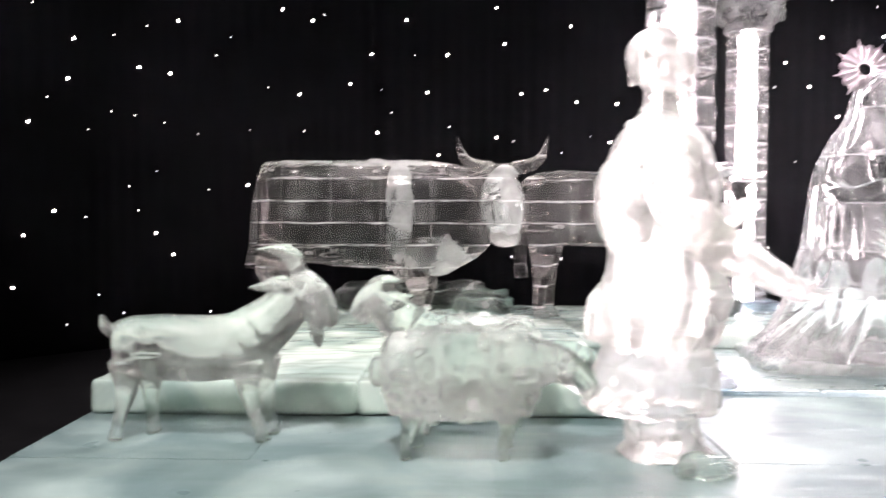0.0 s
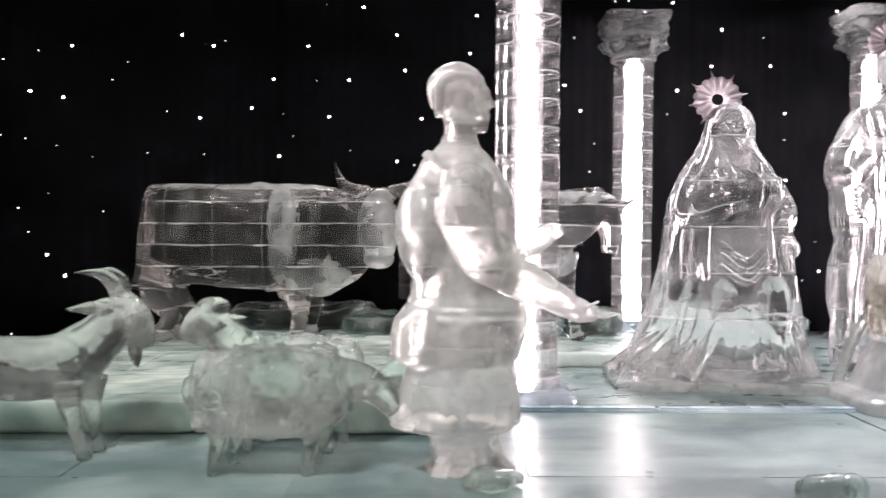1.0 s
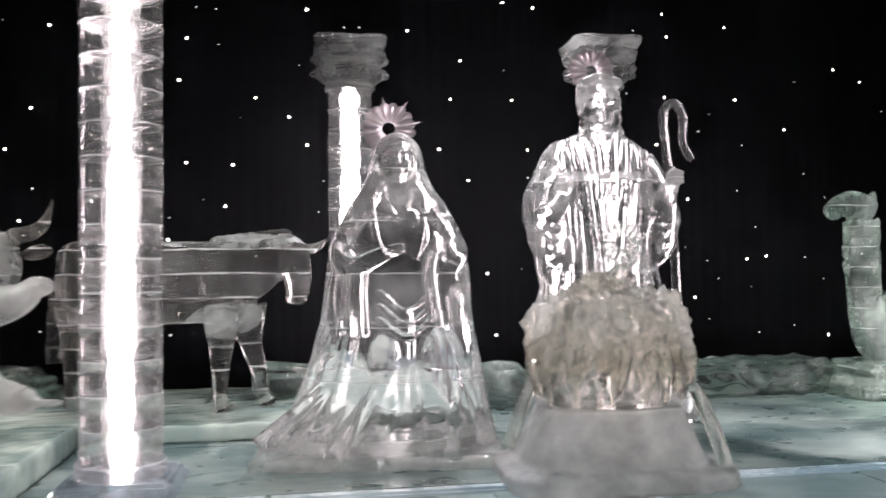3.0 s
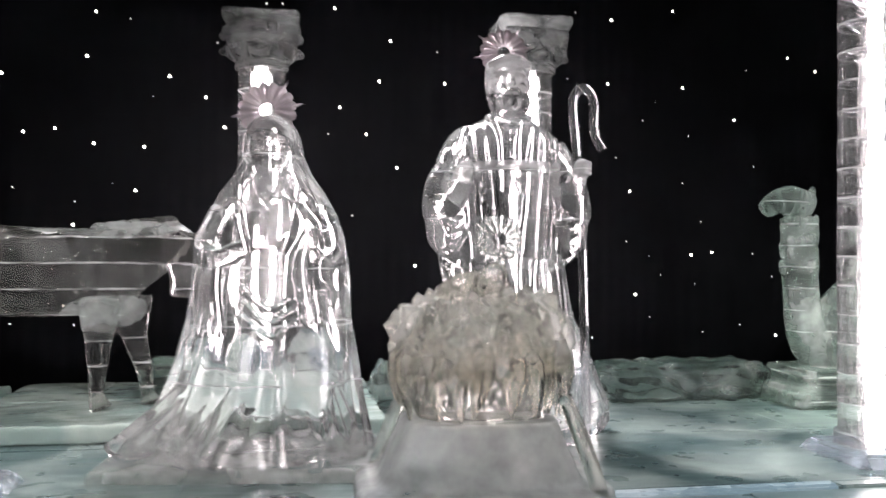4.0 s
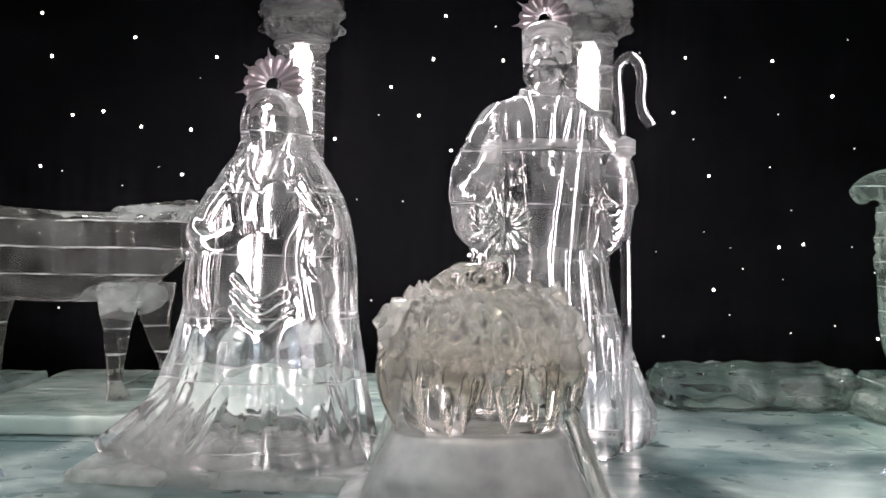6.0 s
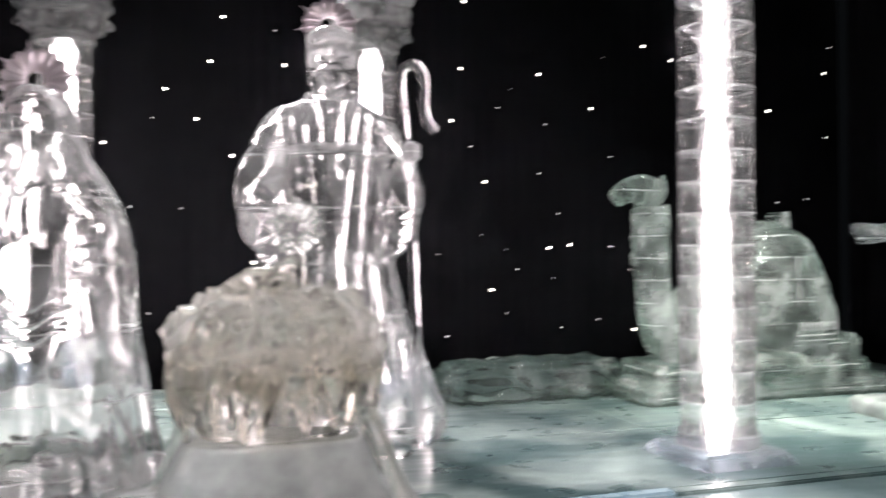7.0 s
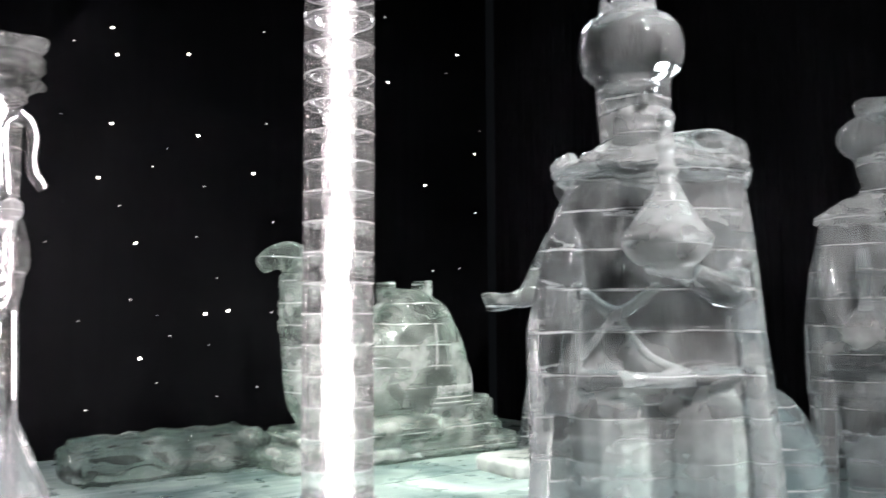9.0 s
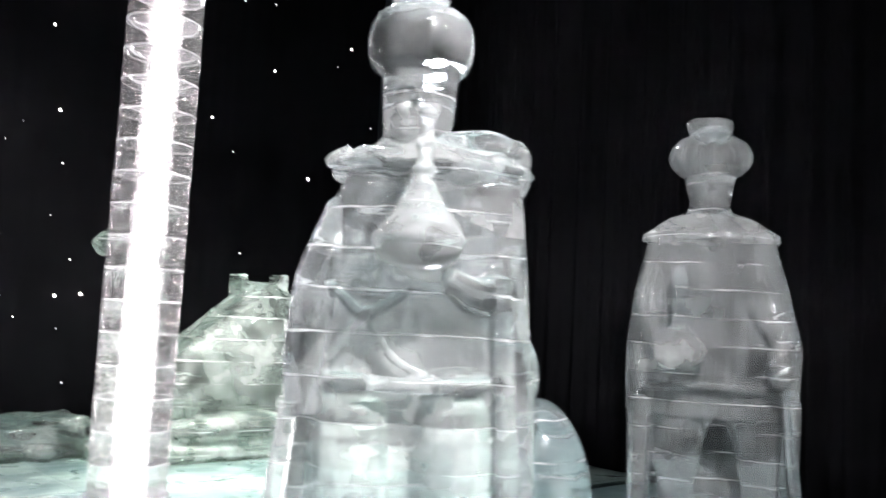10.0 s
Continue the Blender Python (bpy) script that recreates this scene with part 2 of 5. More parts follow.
# Both straw tints carry a little of the manger's warm light as colour.
SNOW_ICE = ice("frosted_straw_ice", 0.25, (0.995, 0.98, 0.95), 0.06, 0.10, joint=0, bump=0.3, patch=0.5)
STRAW_ICE = ice("straw_ice", 0.06, (0.99, 0.98, 0.955), 0.02, 0.08, joint=0, bump=0.15, patch=0.25)
BLOCK_ICE = ice("frosted_slab_ice", 0.50, (0.92, 0.93, 0.92), 0.15, 0.12, joint=0, patch=0.4)
HALO_METAL, _t, _o = nodes_of("tarnished_silver")
_n = put(_t, "ShaderNodeTexNoise", Scale=25.0, Detail=4.0).outputs["Fac"]
_p = put(_t, "ShaderNodeBsdfPrincipled", Base_Color=(0.36, 0.31, 0.33, 1), Metallic=0.85, Roughness=calc(_t, "MULTIPLY_ADD", _n, 0.3, 0.2))
_t.links.new(_p.outputs[0], _o.inputs[0])
TUBE_LIGHT = glow("white_tube_light", (1.0, 0.95, 0.94), TUBE)
STAR_LIGHT = glow("small_warm_led", (1.0, 0.90, 0.82), 9.0, True)
STAR_SMALL = glow("pinpoint_led", (1.0, 0.93, 0.88), 2.6, True)
STAR_FAINT = glow("faint_led", (0.95, 0.95, 1.0), 3.0, True)

# ---- mesh tools ----


def mesh_of(name, bm, material, smooth=True):
    me = bpy.data.meshes.new(name)
    bm.normal_update()
    bm.to_mesh(me)
    bm.free()
    for m in material if isinstance(material, (list, tuple)) else [material]:
        me.materials.append(m)
    if smooth:
        me.polygons.foreach_set("use_smooth", [True] * len(me.polygons))
    return me


def part(name, bm, material, parent, label="", at=None, smooth=True):
    me = bm if isinstance(bm, bpy.types.Mesh) else mesh_of(name, bm, material, smooth)
    ob = new(name, me)
    ob.parent = parent
    if at is not None:
        ob.matrix_basis = at
    if label:
        ob["label"] = label
    return ob


def empty(name, m, label, category, group="", kind=""):
    ob = new(name)
    ob.matrix_basis = m
    ob.empty_display_size = 0.2
    return tagged(ob, label, category, group, kind)


def loft(bm, rings, n=48, folds=(), seed=0, power=2.0):
    """Closed body through ellipses (z, cx, cy, rx, ry). folds: (count, depth at foot, depth at top, phase)."""
    loops = []
    z0, z1 = rings[0][0], rings[-1][0]
    dense = []
    for a, b in zip(rings, rings[1:]):
        k = max(1, int(abs(b[0] - a[0]) / 0.05))
        for i in range(k):
            s = i / k
            dense.append(tuple(a[j] + (b[j] - a[j]) * s for j in range(5)))
    dense.append(rings[-1])
    for z, cx, cy, rx, ry in dense:
        s = (z - z0) / (z1 - z0)
        row = []
        for i in range(n):
            th = 2 * math.pi * i / n
            c, sn = math.cos(th), math.sin(th)
            q = (abs(c) ** power + abs(sn) ** power) ** (-1 / power)
            k = 1.0
            for count, foot, top, ph in folds:
                d = foot + (top - foot) * s
                k += d * math.sin(count * th + ph + 0.9 * math.sin(2.1 * z + ph * 2) + 1.2 * math.sin(th + ph))
            row.append(bm.verts.new((cx + rx * c * q * k, cy + ry * sn * q * k, z)))
        loops.append(row)
    for a, b in zip(loops, loops[1:]):
        for i in range(n):
            bm.faces.new((a[i], a[(i + 1) % n], b[(i + 1) % n], b[i]))
    bm.faces.new(loops[0][::-1])
    bm.faces.new(loops[-1])


def ball(bm, c, r, rot=None, sub=3):
    m = Matrix.Translation(c) @ (rot or Matrix()) @ Matrix.Diagonal((*(r if isinstance(r, tuple) else (r, r, r)), 1))
    bmesh.ops.create_icosphere(bm, subdivisions=sub, radius=1, matrix=m)


def tube(bm, pts, radii, n=14):
    pts = [Vector(p) for p in pts]
    if not isinstance(radii, (list, tuple)):
        radii = [radii] * len(pts)
    side = None
    loops = []
    for i, p in enumerate(pts):
        tan = (pts[min(i + 1, len(pts) - 1)] - pts[max(i - 1, 0)]).normalized()
        if side is None:
            side = tan.orthogonal().normalized()
        side = (side - tan * side.dot(tan)).normalized()
        up = tan.cross(side)
        loops.append([bm.verts.new(p + radii[i] * (math.cos(2 * math.pi * k / n) * side + math.sin(2 * math.pi * k / n) * up)) for k in range(n)])
    for a, b in zip(loops, loops[1:]):
        for k in range(n):
            bm.faces.new((a[k], a[(k + 1) % n], b[(k + 1) % n], b[k]))
    bm.faces.new(loops[0][::-1])
    bm.faces.new(loops[-1])


def curve_pts(pts, k=6):
    """Catmull-Rom points through pts."""
    p = [Vector(q) for q in pts]
    p = [2 * p[0] - p[1]] + p + [2 * p[-1] - p[-2]]
    out = []
    for i in range(1, len(p) - 2):
        for j in range(k):
            s = j / k
            out.append(0.5 * (2 * p[i] + (p[i + 1] - p[i - 1]) * s + (2 * p[i - 1] - 5 * p[i] + 4 * p[i + 1] - p[i + 2]) * s * s + (3 * p[i] - p[i - 1] - 3 * p[i + 1] + p[i + 2]) * s ** 3))
    out.append(p[-2])
    return out


def limb(bm, pts, radii, k=6):
    c = curve_pts(pts, k)
    r = [radii[min(int(i / k), len(radii) - 2)] * (1 - (i / k - min(int(i / k), len(radii) - 2))) + radii[min(int(i / k), len(radii) - 2) + 1] * (i / k - min(int(i / k), len(radii) - 2)) for i in range(len(c))]
    tube(bm, c, r)


def box(bm, lo, hi, bevel=0.02, taper=1.0):
    made = bmesh.ops.create_cube(bm, size=1)["verts"]
    for v in made:
        s = taper if v.co.z > 0 else 1.0
        v.co = Vector(((lo[0] + hi[0]) / 2 + v.co.x * s * (hi[0] - lo[0]), (lo[1] + hi[1]) / 2 + v.co.y * s * (hi[1] - lo[1]), (lo[2] + hi[2]) / 2 + v.co.z * (hi[2] - lo[2])))
    if bevel:
        es = list({e for v in made for e in v.link_edges})
        bmesh.ops.bevel(bm, geom=es, offset=bevel, segments=2, affect="EDGES")


def ripple(p, scale, seed, octaves=3):
    """Cheap smooth noise over an array of points."""
    r = np.random.RandomState(seed)
    out = np.zeros(len(p))
    amp = 1.0
    for o in range(octaves):
        for _ in range(5):
            d = r.normal(size=3) * np.asarray(scale) * 2 ** o
            out += amp * np.sin(p @ d + r.uniform(0, 6.28)) / 5
        amp *= 0.55
    return out


def relax(me, pairs):
    """Evens out small steps of a skin without shrinking it."""
    n, k = len(me.vertices), len(me.edges)
    co, ed = np.empty(n * 3), np.empty(k * 2, dtype=np.int32)
    me.vertices.foreach_get("co", co)
    me.edges.foreach_get("vertices", ed)
    co, a, b = co.reshape(-1, 3), ed[0::2], ed[1::2]
    deg = np.maximum(np.bincount(a, minlength=n) + np.bincount(b, minlength=n), 1)
    for f in (0.55, -0.57) * pairs:
        mean = np.stack([np.bincount(a, co[b, i], n) + np.bincount(b, co[a, i], n) for i in range(3)], 1) / deg[:, None]
        co = co + f * (mean - co)
    me.vertices.foreach_set("co", co.ravel())
    me.update()


def carve(bm, name, voxel, material, drape=0.0, chip=0.004, joint=0.245, shift=0.0, groove=0.006, seed=1, smooth=6, drape_scale=(9, 9, 1.6), facet=0.0, drape_top=9.0, even=9, frosted=(), joint_top=9.0):
    """Unites the forms into one skin and gives it folds, chisel marks and seams."""
    rough = mesh_of(name + "_form", bm, material)
    ob = new(name + "_form", rough)
    mod = ob.modifiers.new("skin", "REMESH")
    mod.mode, mod.voxel_size, mod.adaptivity = "VOXEL", voxel, 0.0
    sm = ob.modifiers.new("soft", "SMOOTH")
    sm.iterations, sm.factor = min(smooth, 3), 0.5
    deps = bpy.context.evaluated_depsgraph_get()
    me = bpy.data.meshes.new_from_object(ob.evaluated_get(deps))
    me.name = name
    bpy.data.objects.remove(ob)
    bpy.data.meshes.remove(rough)
    relax(me, even)
    n = len(me.vertices)
    co, no = np.empty(n * 3), np.empty(n * 3)
    me.vertices.foreach_get("co", co)
    me.vertices.foreach_get("normal", no)
    co, no = co.reshape(-1, 3), no.reshape(-1, 3)
    d = chip * ripple(co, 12, seed, 2)
    if drape:
        d += drape * ripple(co, drape_scale, seed + 7, 2) * np.clip((drape_top + 0.15 - co[:, 2]) / 0.3, 0.1, 1)
    if facet:
        d += facet * np.abs(ripple(co, 4.5, seed + 3, 2))
    if joint and groove:
        z = (co[:, 2] + shift) / joint
        near = np.abs(z - np.floor(z) - 0.5) * joint
        d -= groove * np.exp(-(near / 0.012) ** 2) * (co[:, 2] < joint_top)
    co = co + no * d[:, None]
    me.vertices.foreach_set("co", co.ravel())
    me.materials.clear()
    for m in material if isinstance(material, (list, tuple)) else [material]:
        me.materials.append(m)
    if frosted:
        mid = np.empty(len(me.polygons) * 3)
        me.polygons.foreach_get("center", mid)
        mid = mid.reshape(-1, 3)
        mid = mid + 0.02 * ripple(mid, 14, seed + 5, 2)[:, None]
        inside = np.zeros(len(mid), dtype=bool)
        for c, r in frosted:
            inside |= (((mid - np.array(c)) / np.array(r)) ** 2).sum(1) < 1
        me.polygons.foreach_set("material_index", inside.astype(np.int32))
    me.polygons.foreach_set("use_smooth", [True] * len(me.polygons))
    me.update()
    return me


def statue(bm, name, voxel, material, m, label, category, **kw):
    ob = new(name, carve(bm, name, voxel, material, **kw))
    ob.matrix_basis = m
    return tagged(ob, label, category)


# ---- the hall ----


def wall_sheet(name, pts, z0, z1, material, fold, label):
    """A hanging sheet along a plan line, with soft upright folds and thickness behind."""
    bm = bmesh.new()
    line = []
    run = 0.0
    for a, b in zip(pts, pts[1:]):
        a, b = Vector(a), Vector(b)
        k = max(1, int((b - a).length / 0.035))
        for i in range(k):
            p = a + (b - a) * (i / k)
            tan = (b - a).normalized()
            s = run + (b - a).length * i / k
            w = fold * (0.6 * math.sin(s * 13 + 1.5 * math.sin(s * 1.7)) + 0.4 * math.sin(s * 31 + 2 * math.sin(s * 2.3)))
            line.append((p, Vector((tan.y, -tan.x)), w))
        run += (b - a).length
    cols = []
    for p, nrm, w in line:
        col = []
        for j in range(5):
            s = j / 4
            q = p + nrm * w * (0.8 + 0.4 * (1 - s))
            col.append(bm.verts.new((q.x, q.y, z0 + (z1 - z0) * s)))
        back = [bm.verts.new((p.x - nrm.x * 0.12, p.y - nrm.y * 0.12, z)) for z in (z0, z1)]
        cols.append((col, back))
    for (a, ab), (b, bb) in zip(cols, cols[1:]):
        for j in range(4):
            bm.faces.new((a[j], b[j], b[j + 1], a[j + 1]))
        bm.faces.new((ab[0], ab[1], bb[1], bb[0]))
        bm.faces.new((a[0], ab[0], bb[0], b[0]))
        bm.faces.new((a[4], b[4], bb[1], ab[1]))
    return tagged(new(name, mesh_of(name, bm, material)), label, "curtain", kind="structure")


BACK = [(-7.7, 5.6), (-6.0, 7.6), (-4.7, 9.1), (-3.7, 10.15), (-2.8, 11.0), (-2.0, 11.6), (-1.2, 11.95), (0.0, 12.12), (2.0, 12.32), (5.0, 12.46), (14.9, 12.46)]


def back_y(x):
    """Where the bowed back curtain hangs."""
    return float(np.interp(x, [p[0] for p in BACK], [p[1] for p in BACK]))


TOP = 8.6
wall_sheet("wall_north", BACK, -0.16, TOP, CURTAIN, 0.004, "black star-cloth curtain hung flat behind the ice figures")
wall_sheet("wall_west", [(-7.7, -4.0), (-7.7, 5.6)], -0.16, TOP, CURTAIN, 0.05, "black curtain in loose upright folds")
wall_sheet("wall_east", [(15.0, 12.4), (15.0, -4.0)], -0.16, TOP, CURTAIN, 0.05, "black curtain in loose upright folds")
bm = bmesh.new()
box(bm, (-7.9, -4.2, -0.16), (15.2, -4.0, TOP), 0)
tagged(new("wall_south", mesh_of("wall_south", bm, DARK, False)), "dark painted wall behind the visitors", "wall", kind="structure")
bm = bmesh.new()
box(bm, (-8.1, -4.2, TOP), (15.3, 12.9, TOP + 0.15), 0)
tagged(new("ceiling", mesh_of("ceiling", bm, DARK, False)), "dark hall ceiling", "ceiling", kind="structure")
bm = bmesh.new()
box(bm, (-8.1, -4.2, -0.30), (15.3, 12.9, -0.16), 0)
tagged(new("floor", mesh_of("floor", bm, DARK, False)), "dark visitors' floor", "floor", kind="structure")

# ---- ice stage ----


def slab_mesh(name, sx, sy, sz, material, bevel=0.008, wear=0.0):
    bm = bmesh.new()
    box(bm, (-sx / 2, -sy / 2, -sz), (sx / 2, sy / 2, 0), 0 if wear else bevel)
    if wear:
        return carve(bm, name, 0.022, material, chip=wear * 0.6, joint=0, seed=int(sx * 100), smooth=1, even=1, facet=wear)
    return mesh_of(name, bm, material, False)


def paving(name, x0, x1, y0, y1, z, thick, sx, sy, material, label, seed, bevel=0.006, wear=0.0):
    """A stage of ice slabs laid in courses, tops a little uneven."""
    root = empty(name, pose(0, 0, 0), label, "ice floor", kind="structure")
    rnd = random.Random(seed)
    ny = max(1, round((y1 - y0) / sy))
    dy = (y1 - y0) / ny
    nx = max(1, round((x1 - x0) / sx))
    dx = (x1 - x0) / nx
    full = slab_mesh("slab", dx - 0.0008, dy - 0.0008, thick, material, bevel, wear)
    half = slab_mesh("slab", dx / 2 - 0.0008, dy - 0.0008, thick, material, bevel, wear)
    for j in range(ny):
        x = x0
        first = True
        while x < x1 - 0.01:
            short = (j % 2 == 1 and first) or x1 - x < dx * 0.75
            w = dx / 2 if short else dx
            at = pose(x + w / 2, y0 + (j + 0.5) * dy, z + rnd.uniform(-0.005, 0.004), rnd.uniform(-0.15, 0.15), rnd.uniform(-0.15, 0.15), 0)
            part("slab", half if short else full, material, root, at=at)
            x += w
            first = False
    return root


paving("ice_stage", -2.65, 14.7, 3.0, 6.69, 0.0, 0.155, 2.9, 1.9, FRONT_ICE, "stage floor of wet cloudy green-white ice slabs", 3, 0.003)
paving("ice_stage_back", 1.27, 14.7, 6.82, 12.2, 0.032, 0.185, 2.4, 1.8, FLOOR_ICE, "slightly raised back floor of wet cloudy ice slabs", 4, 0.003)
# The lit line along the front edge is put into these blocks' pale colour.
paving("ice_edge", 1.27, 8.2, 6.695, 6.815, 0.036, 0.19, 1.7, 0.12, LIT_EDGE_ICE, "narrow edge blocks of the raised back floor, coloured pale as if lit", 7, 0.02)
paving("ice_edge", 8.21, 14.7, 6.695, 6.815, 0.032, 0.19, 2.4, 0.12, FLOOR_ICE, "front edge blocks of the back floor", 8, 0.01)
paving("ice_stage_back", -2.62, 1.25, 6.82, 10.9, -0.01, 0.145, 2.4, 1.8, FLOOR_ICE, "cloudy ice slabs under the raised step", 4, 0.004)
paving("ice_step_left", -2.62, 1.25, 5.9, 10.9, 0.245, 0.24, 1.95, 1.4, STEP_ICE, "raised step of frosted greenish ice slabs under the ox", 5, 0.022, 0.012)
paving("ice_step_back", 1.27, 5.1, 8.8, 11.4, 0.19, 0.155, 1.95, 1.3, STEP_ICE, "low step of frosted ice slabs under the donkey", 6, 0.018, 0.012)

# ---- columns ----


def ring_mesh(name, r, r0, h, n=56):
    """A hollow drum with frosted flat ends."""
    bm = bmesh.new()
    prof = [(r0, 0.0), (r - 0.004, 0.0), (r, 0.003), (r, h - 0.003), (r - 0.004, h), (r0, h)]
    loops = [[bm.verts.new((p[0] * math.cos(2 * math.pi * i / n), p[0] * math.sin(2 * math.pi * i / n), p[1])) for i in range(n)] for p in prof]
    for k in range(6):
        a, b = loops[k], loops[(k + 1) % 6]
        for i in range(n):
            f = bm.faces.new((a[i], a[(i + 1) % n], b[(i + 1) % n], b[i]))
            f.material_index = 1 if k in (0, 4) else 2 if k in (1, 3) else 3 if k == 5 else 0
            f.smooth = k in (2, 5)
    return mesh_of(name, bm, [COLUMN_ICE, END_ICE, RIM_ICE, GLOW_ICE], False)


DRUM = {r: ring_mesh("drum", r, 0.105, 0.241) for r in (0.268, 0.29)}
COLLAR = {r: ring_mesh("collar", r + 0.03, 0.105, 0.10) for r in (0.268, 0.29)}


def capital(r):
    bm = bmesh.new()
    n = 64
    rows = []
    for z, rad, amp in [(0, r * 1.02, 0), (0.015, r * 1.17, 0), (0.05, r * 1.17, 0), (0.07, r * 1.10, 0.01), (0.13, r * 1.34, 0.05), (0.20, r * 1.56, 0.09), (0.25, r * 1.60, 0.10), (0.275, r * 1.50, 0.05), (0.285, r * 1.36, 0.01), (0.31, r * 1.40, 0.02), (0.35, r * 1.58, 0.06), (0.43, r * 1.66, 0.09), (0.47, r * 1.62, 0.08), (0.485, r * 1.40, 0.02)]:
        ph = 0 if z < 0.28 else math.pi / 8
        rows.append([bm.verts.new(((rad * (1 + amp * math.cos(8 * (2 * math.pi * i / n) + ph * 8))) * math.cos(2 * math.pi * i / n), (rad * (1 + amp * math.cos(8 * (2 * math.pi * i / n) + ph * 8))) * math.sin(2 * math.pi * i / n), z)) for i in range(n)])
    for a, b in zip(rows, rows[1:]):
        for i in range(n):
            bm.faces.new((a[i], a[(i + 1) % n], b[(i + 1) % n], b[i]))
    bm.faces.new(rows[0][::-1])
    bm.faces.new(rows[-1])
    for k in range(4):
        a = math.pi / 4 + k * math.pi / 2
        c = Vector((math.cos(a), math.sin(a), 0))
        ball(bm, c * r * 1.62 + Vector((0, 0, 0.43)), (0.085, 0.085, 0.07), sub=2)
        b = k * math.pi / 2
        ball(bm, Vector((math.cos(b), math.sin(b), 0)) * r * 1.55 + Vector((0, 0, 0.39)), (0.075, 0.075, 0.06), sub=2)
        ball(bm, c * r * 1.60 + Vector((0, 0, 0.215)), (0.075, 0.075, 0.055), sub=2)
        ball(bm, Vector((math.cos(b), math.sin(b), 0)) * r * 1.60 + Vector((0, 0, 0.205)), (0.07, 0.07, 0.05), sub=2)
    return bm


def abacus(r):
    bm = bmesh.new()
    n = 48
    rows = []
    for z, s in [(0, 1.60), (0.04, 1.66), (0.05, 1.74), (0.13, 1.78), (0.14, 1.76)]:
        row = []
        for i in range(n):
            th = 2 * math.pi * i / n
            q = (abs(math.cos(th)) ** 5 + abs(math.sin(th)) ** 5) ** (-1 / 5)
            k = q * (1 - 0.10 * abs(math.cos(2 * th)))
            row.append(bm.verts.new((r * s * k * math.cos(th), r * s * k * math.sin(th), z)))
        rows.append(row)
    for a, b in zip(rows, rows[1:]):
        for i in range(n):
            bm.faces.new((a[i], a[(i + 1) % n], b[(i + 1) % n], b[i]))
    bm.faces.new(rows[0][::-1])
    bm.faces.new(rows[-1])
    return bm


CAPITAL = carve(capital(0.268), "capital", 0.013, CAP_ICE, even=3, smooth=1, chip=0.006, joint=0, seed=4)
ABACUS = carve(abacus(0.268), "abacus", 0.02, CAP_ICE, chip=0.006, joint=0, seed=5, smooth=1)


def column(x, y, z, n, r, label, turn=0):
    root = empty("ice_column", pose(x, y, z, 0, 0, turn), label, "column", "lit ice columns")
    bm = bmesh.new()
    box(bm, (-0.45, -0.45, 0), (0.45, 0.45, 0.13), 0.03, 0.84)
    part("plinth", bm, PLINTH_ICE, root, "square blue-white ice plinth", smooth=False)
    part("collar", COLLAR[r], COLUMN_ICE, root, at=pose(0, 0, 0.132))
    base = 0.234
    rnd = random.Random(int(x * 100))
    for i in range(n):
        part("drum", DRUM[r], COLUMN_ICE, root, at=pose(rnd.uniform(-0.003, 0.003), rnd.uniform(-0.003, 0.003), base + i * 0.2445, 0, 0, rnd.uniform(0, 360)))
    top = base + n * 0.2445
    bm = bmesh.new()
    split = min(2.45, top - 1.2)
    wide, slim = (0.064, 0.046) if r > 0.28 else (0.094, 0.086)
    for z0, z1, q in ((0.14, split, wide), (split + 0.05, top - 0.05, slim)):
        bm = bmesh.new()
        k = int((z1 - z0) / 0.03)
        zs = [z0 + (z1 - z0) * i / k for i in range(k + 1)]
        swell = [q * (0.80 + 0.22 * abs(math.sin(math.pi * (z - base) / 0.2445)) + 0.05 * math.sin(17 * z + x) + rnd.uniform(-0.03, 0.03)) for z in zs]
        tube(bm, [(0.005 * math.sin(5 * z), 0, z) for z in zs], swell, 20)
        part("light_tube", bm, TUBE_LIGHT, root, "glowing white light tube")
    part("capital", CAPITAL, CAP_ICE, root, "carved leafy ice capital", at=pose(0, 0, top))
    part("abacus", ABACUS, CAP_ICE, root, at=pose(0, 0, top + 0.483))
    return root


LIT = "tall clear ice column of stacked drums lit from inside"
column(1.935, 7.24, 0.0, 19, 0.29, LIT)
column(9.075, 7.48, 0.0, 19, 0.29, LIT)
column(3.85, 11.2, 0.19, 14, 0.268, LIT)
column(7.05, 11.0, 0.0, 15, 0.268, LIT)

# ---- figures ----


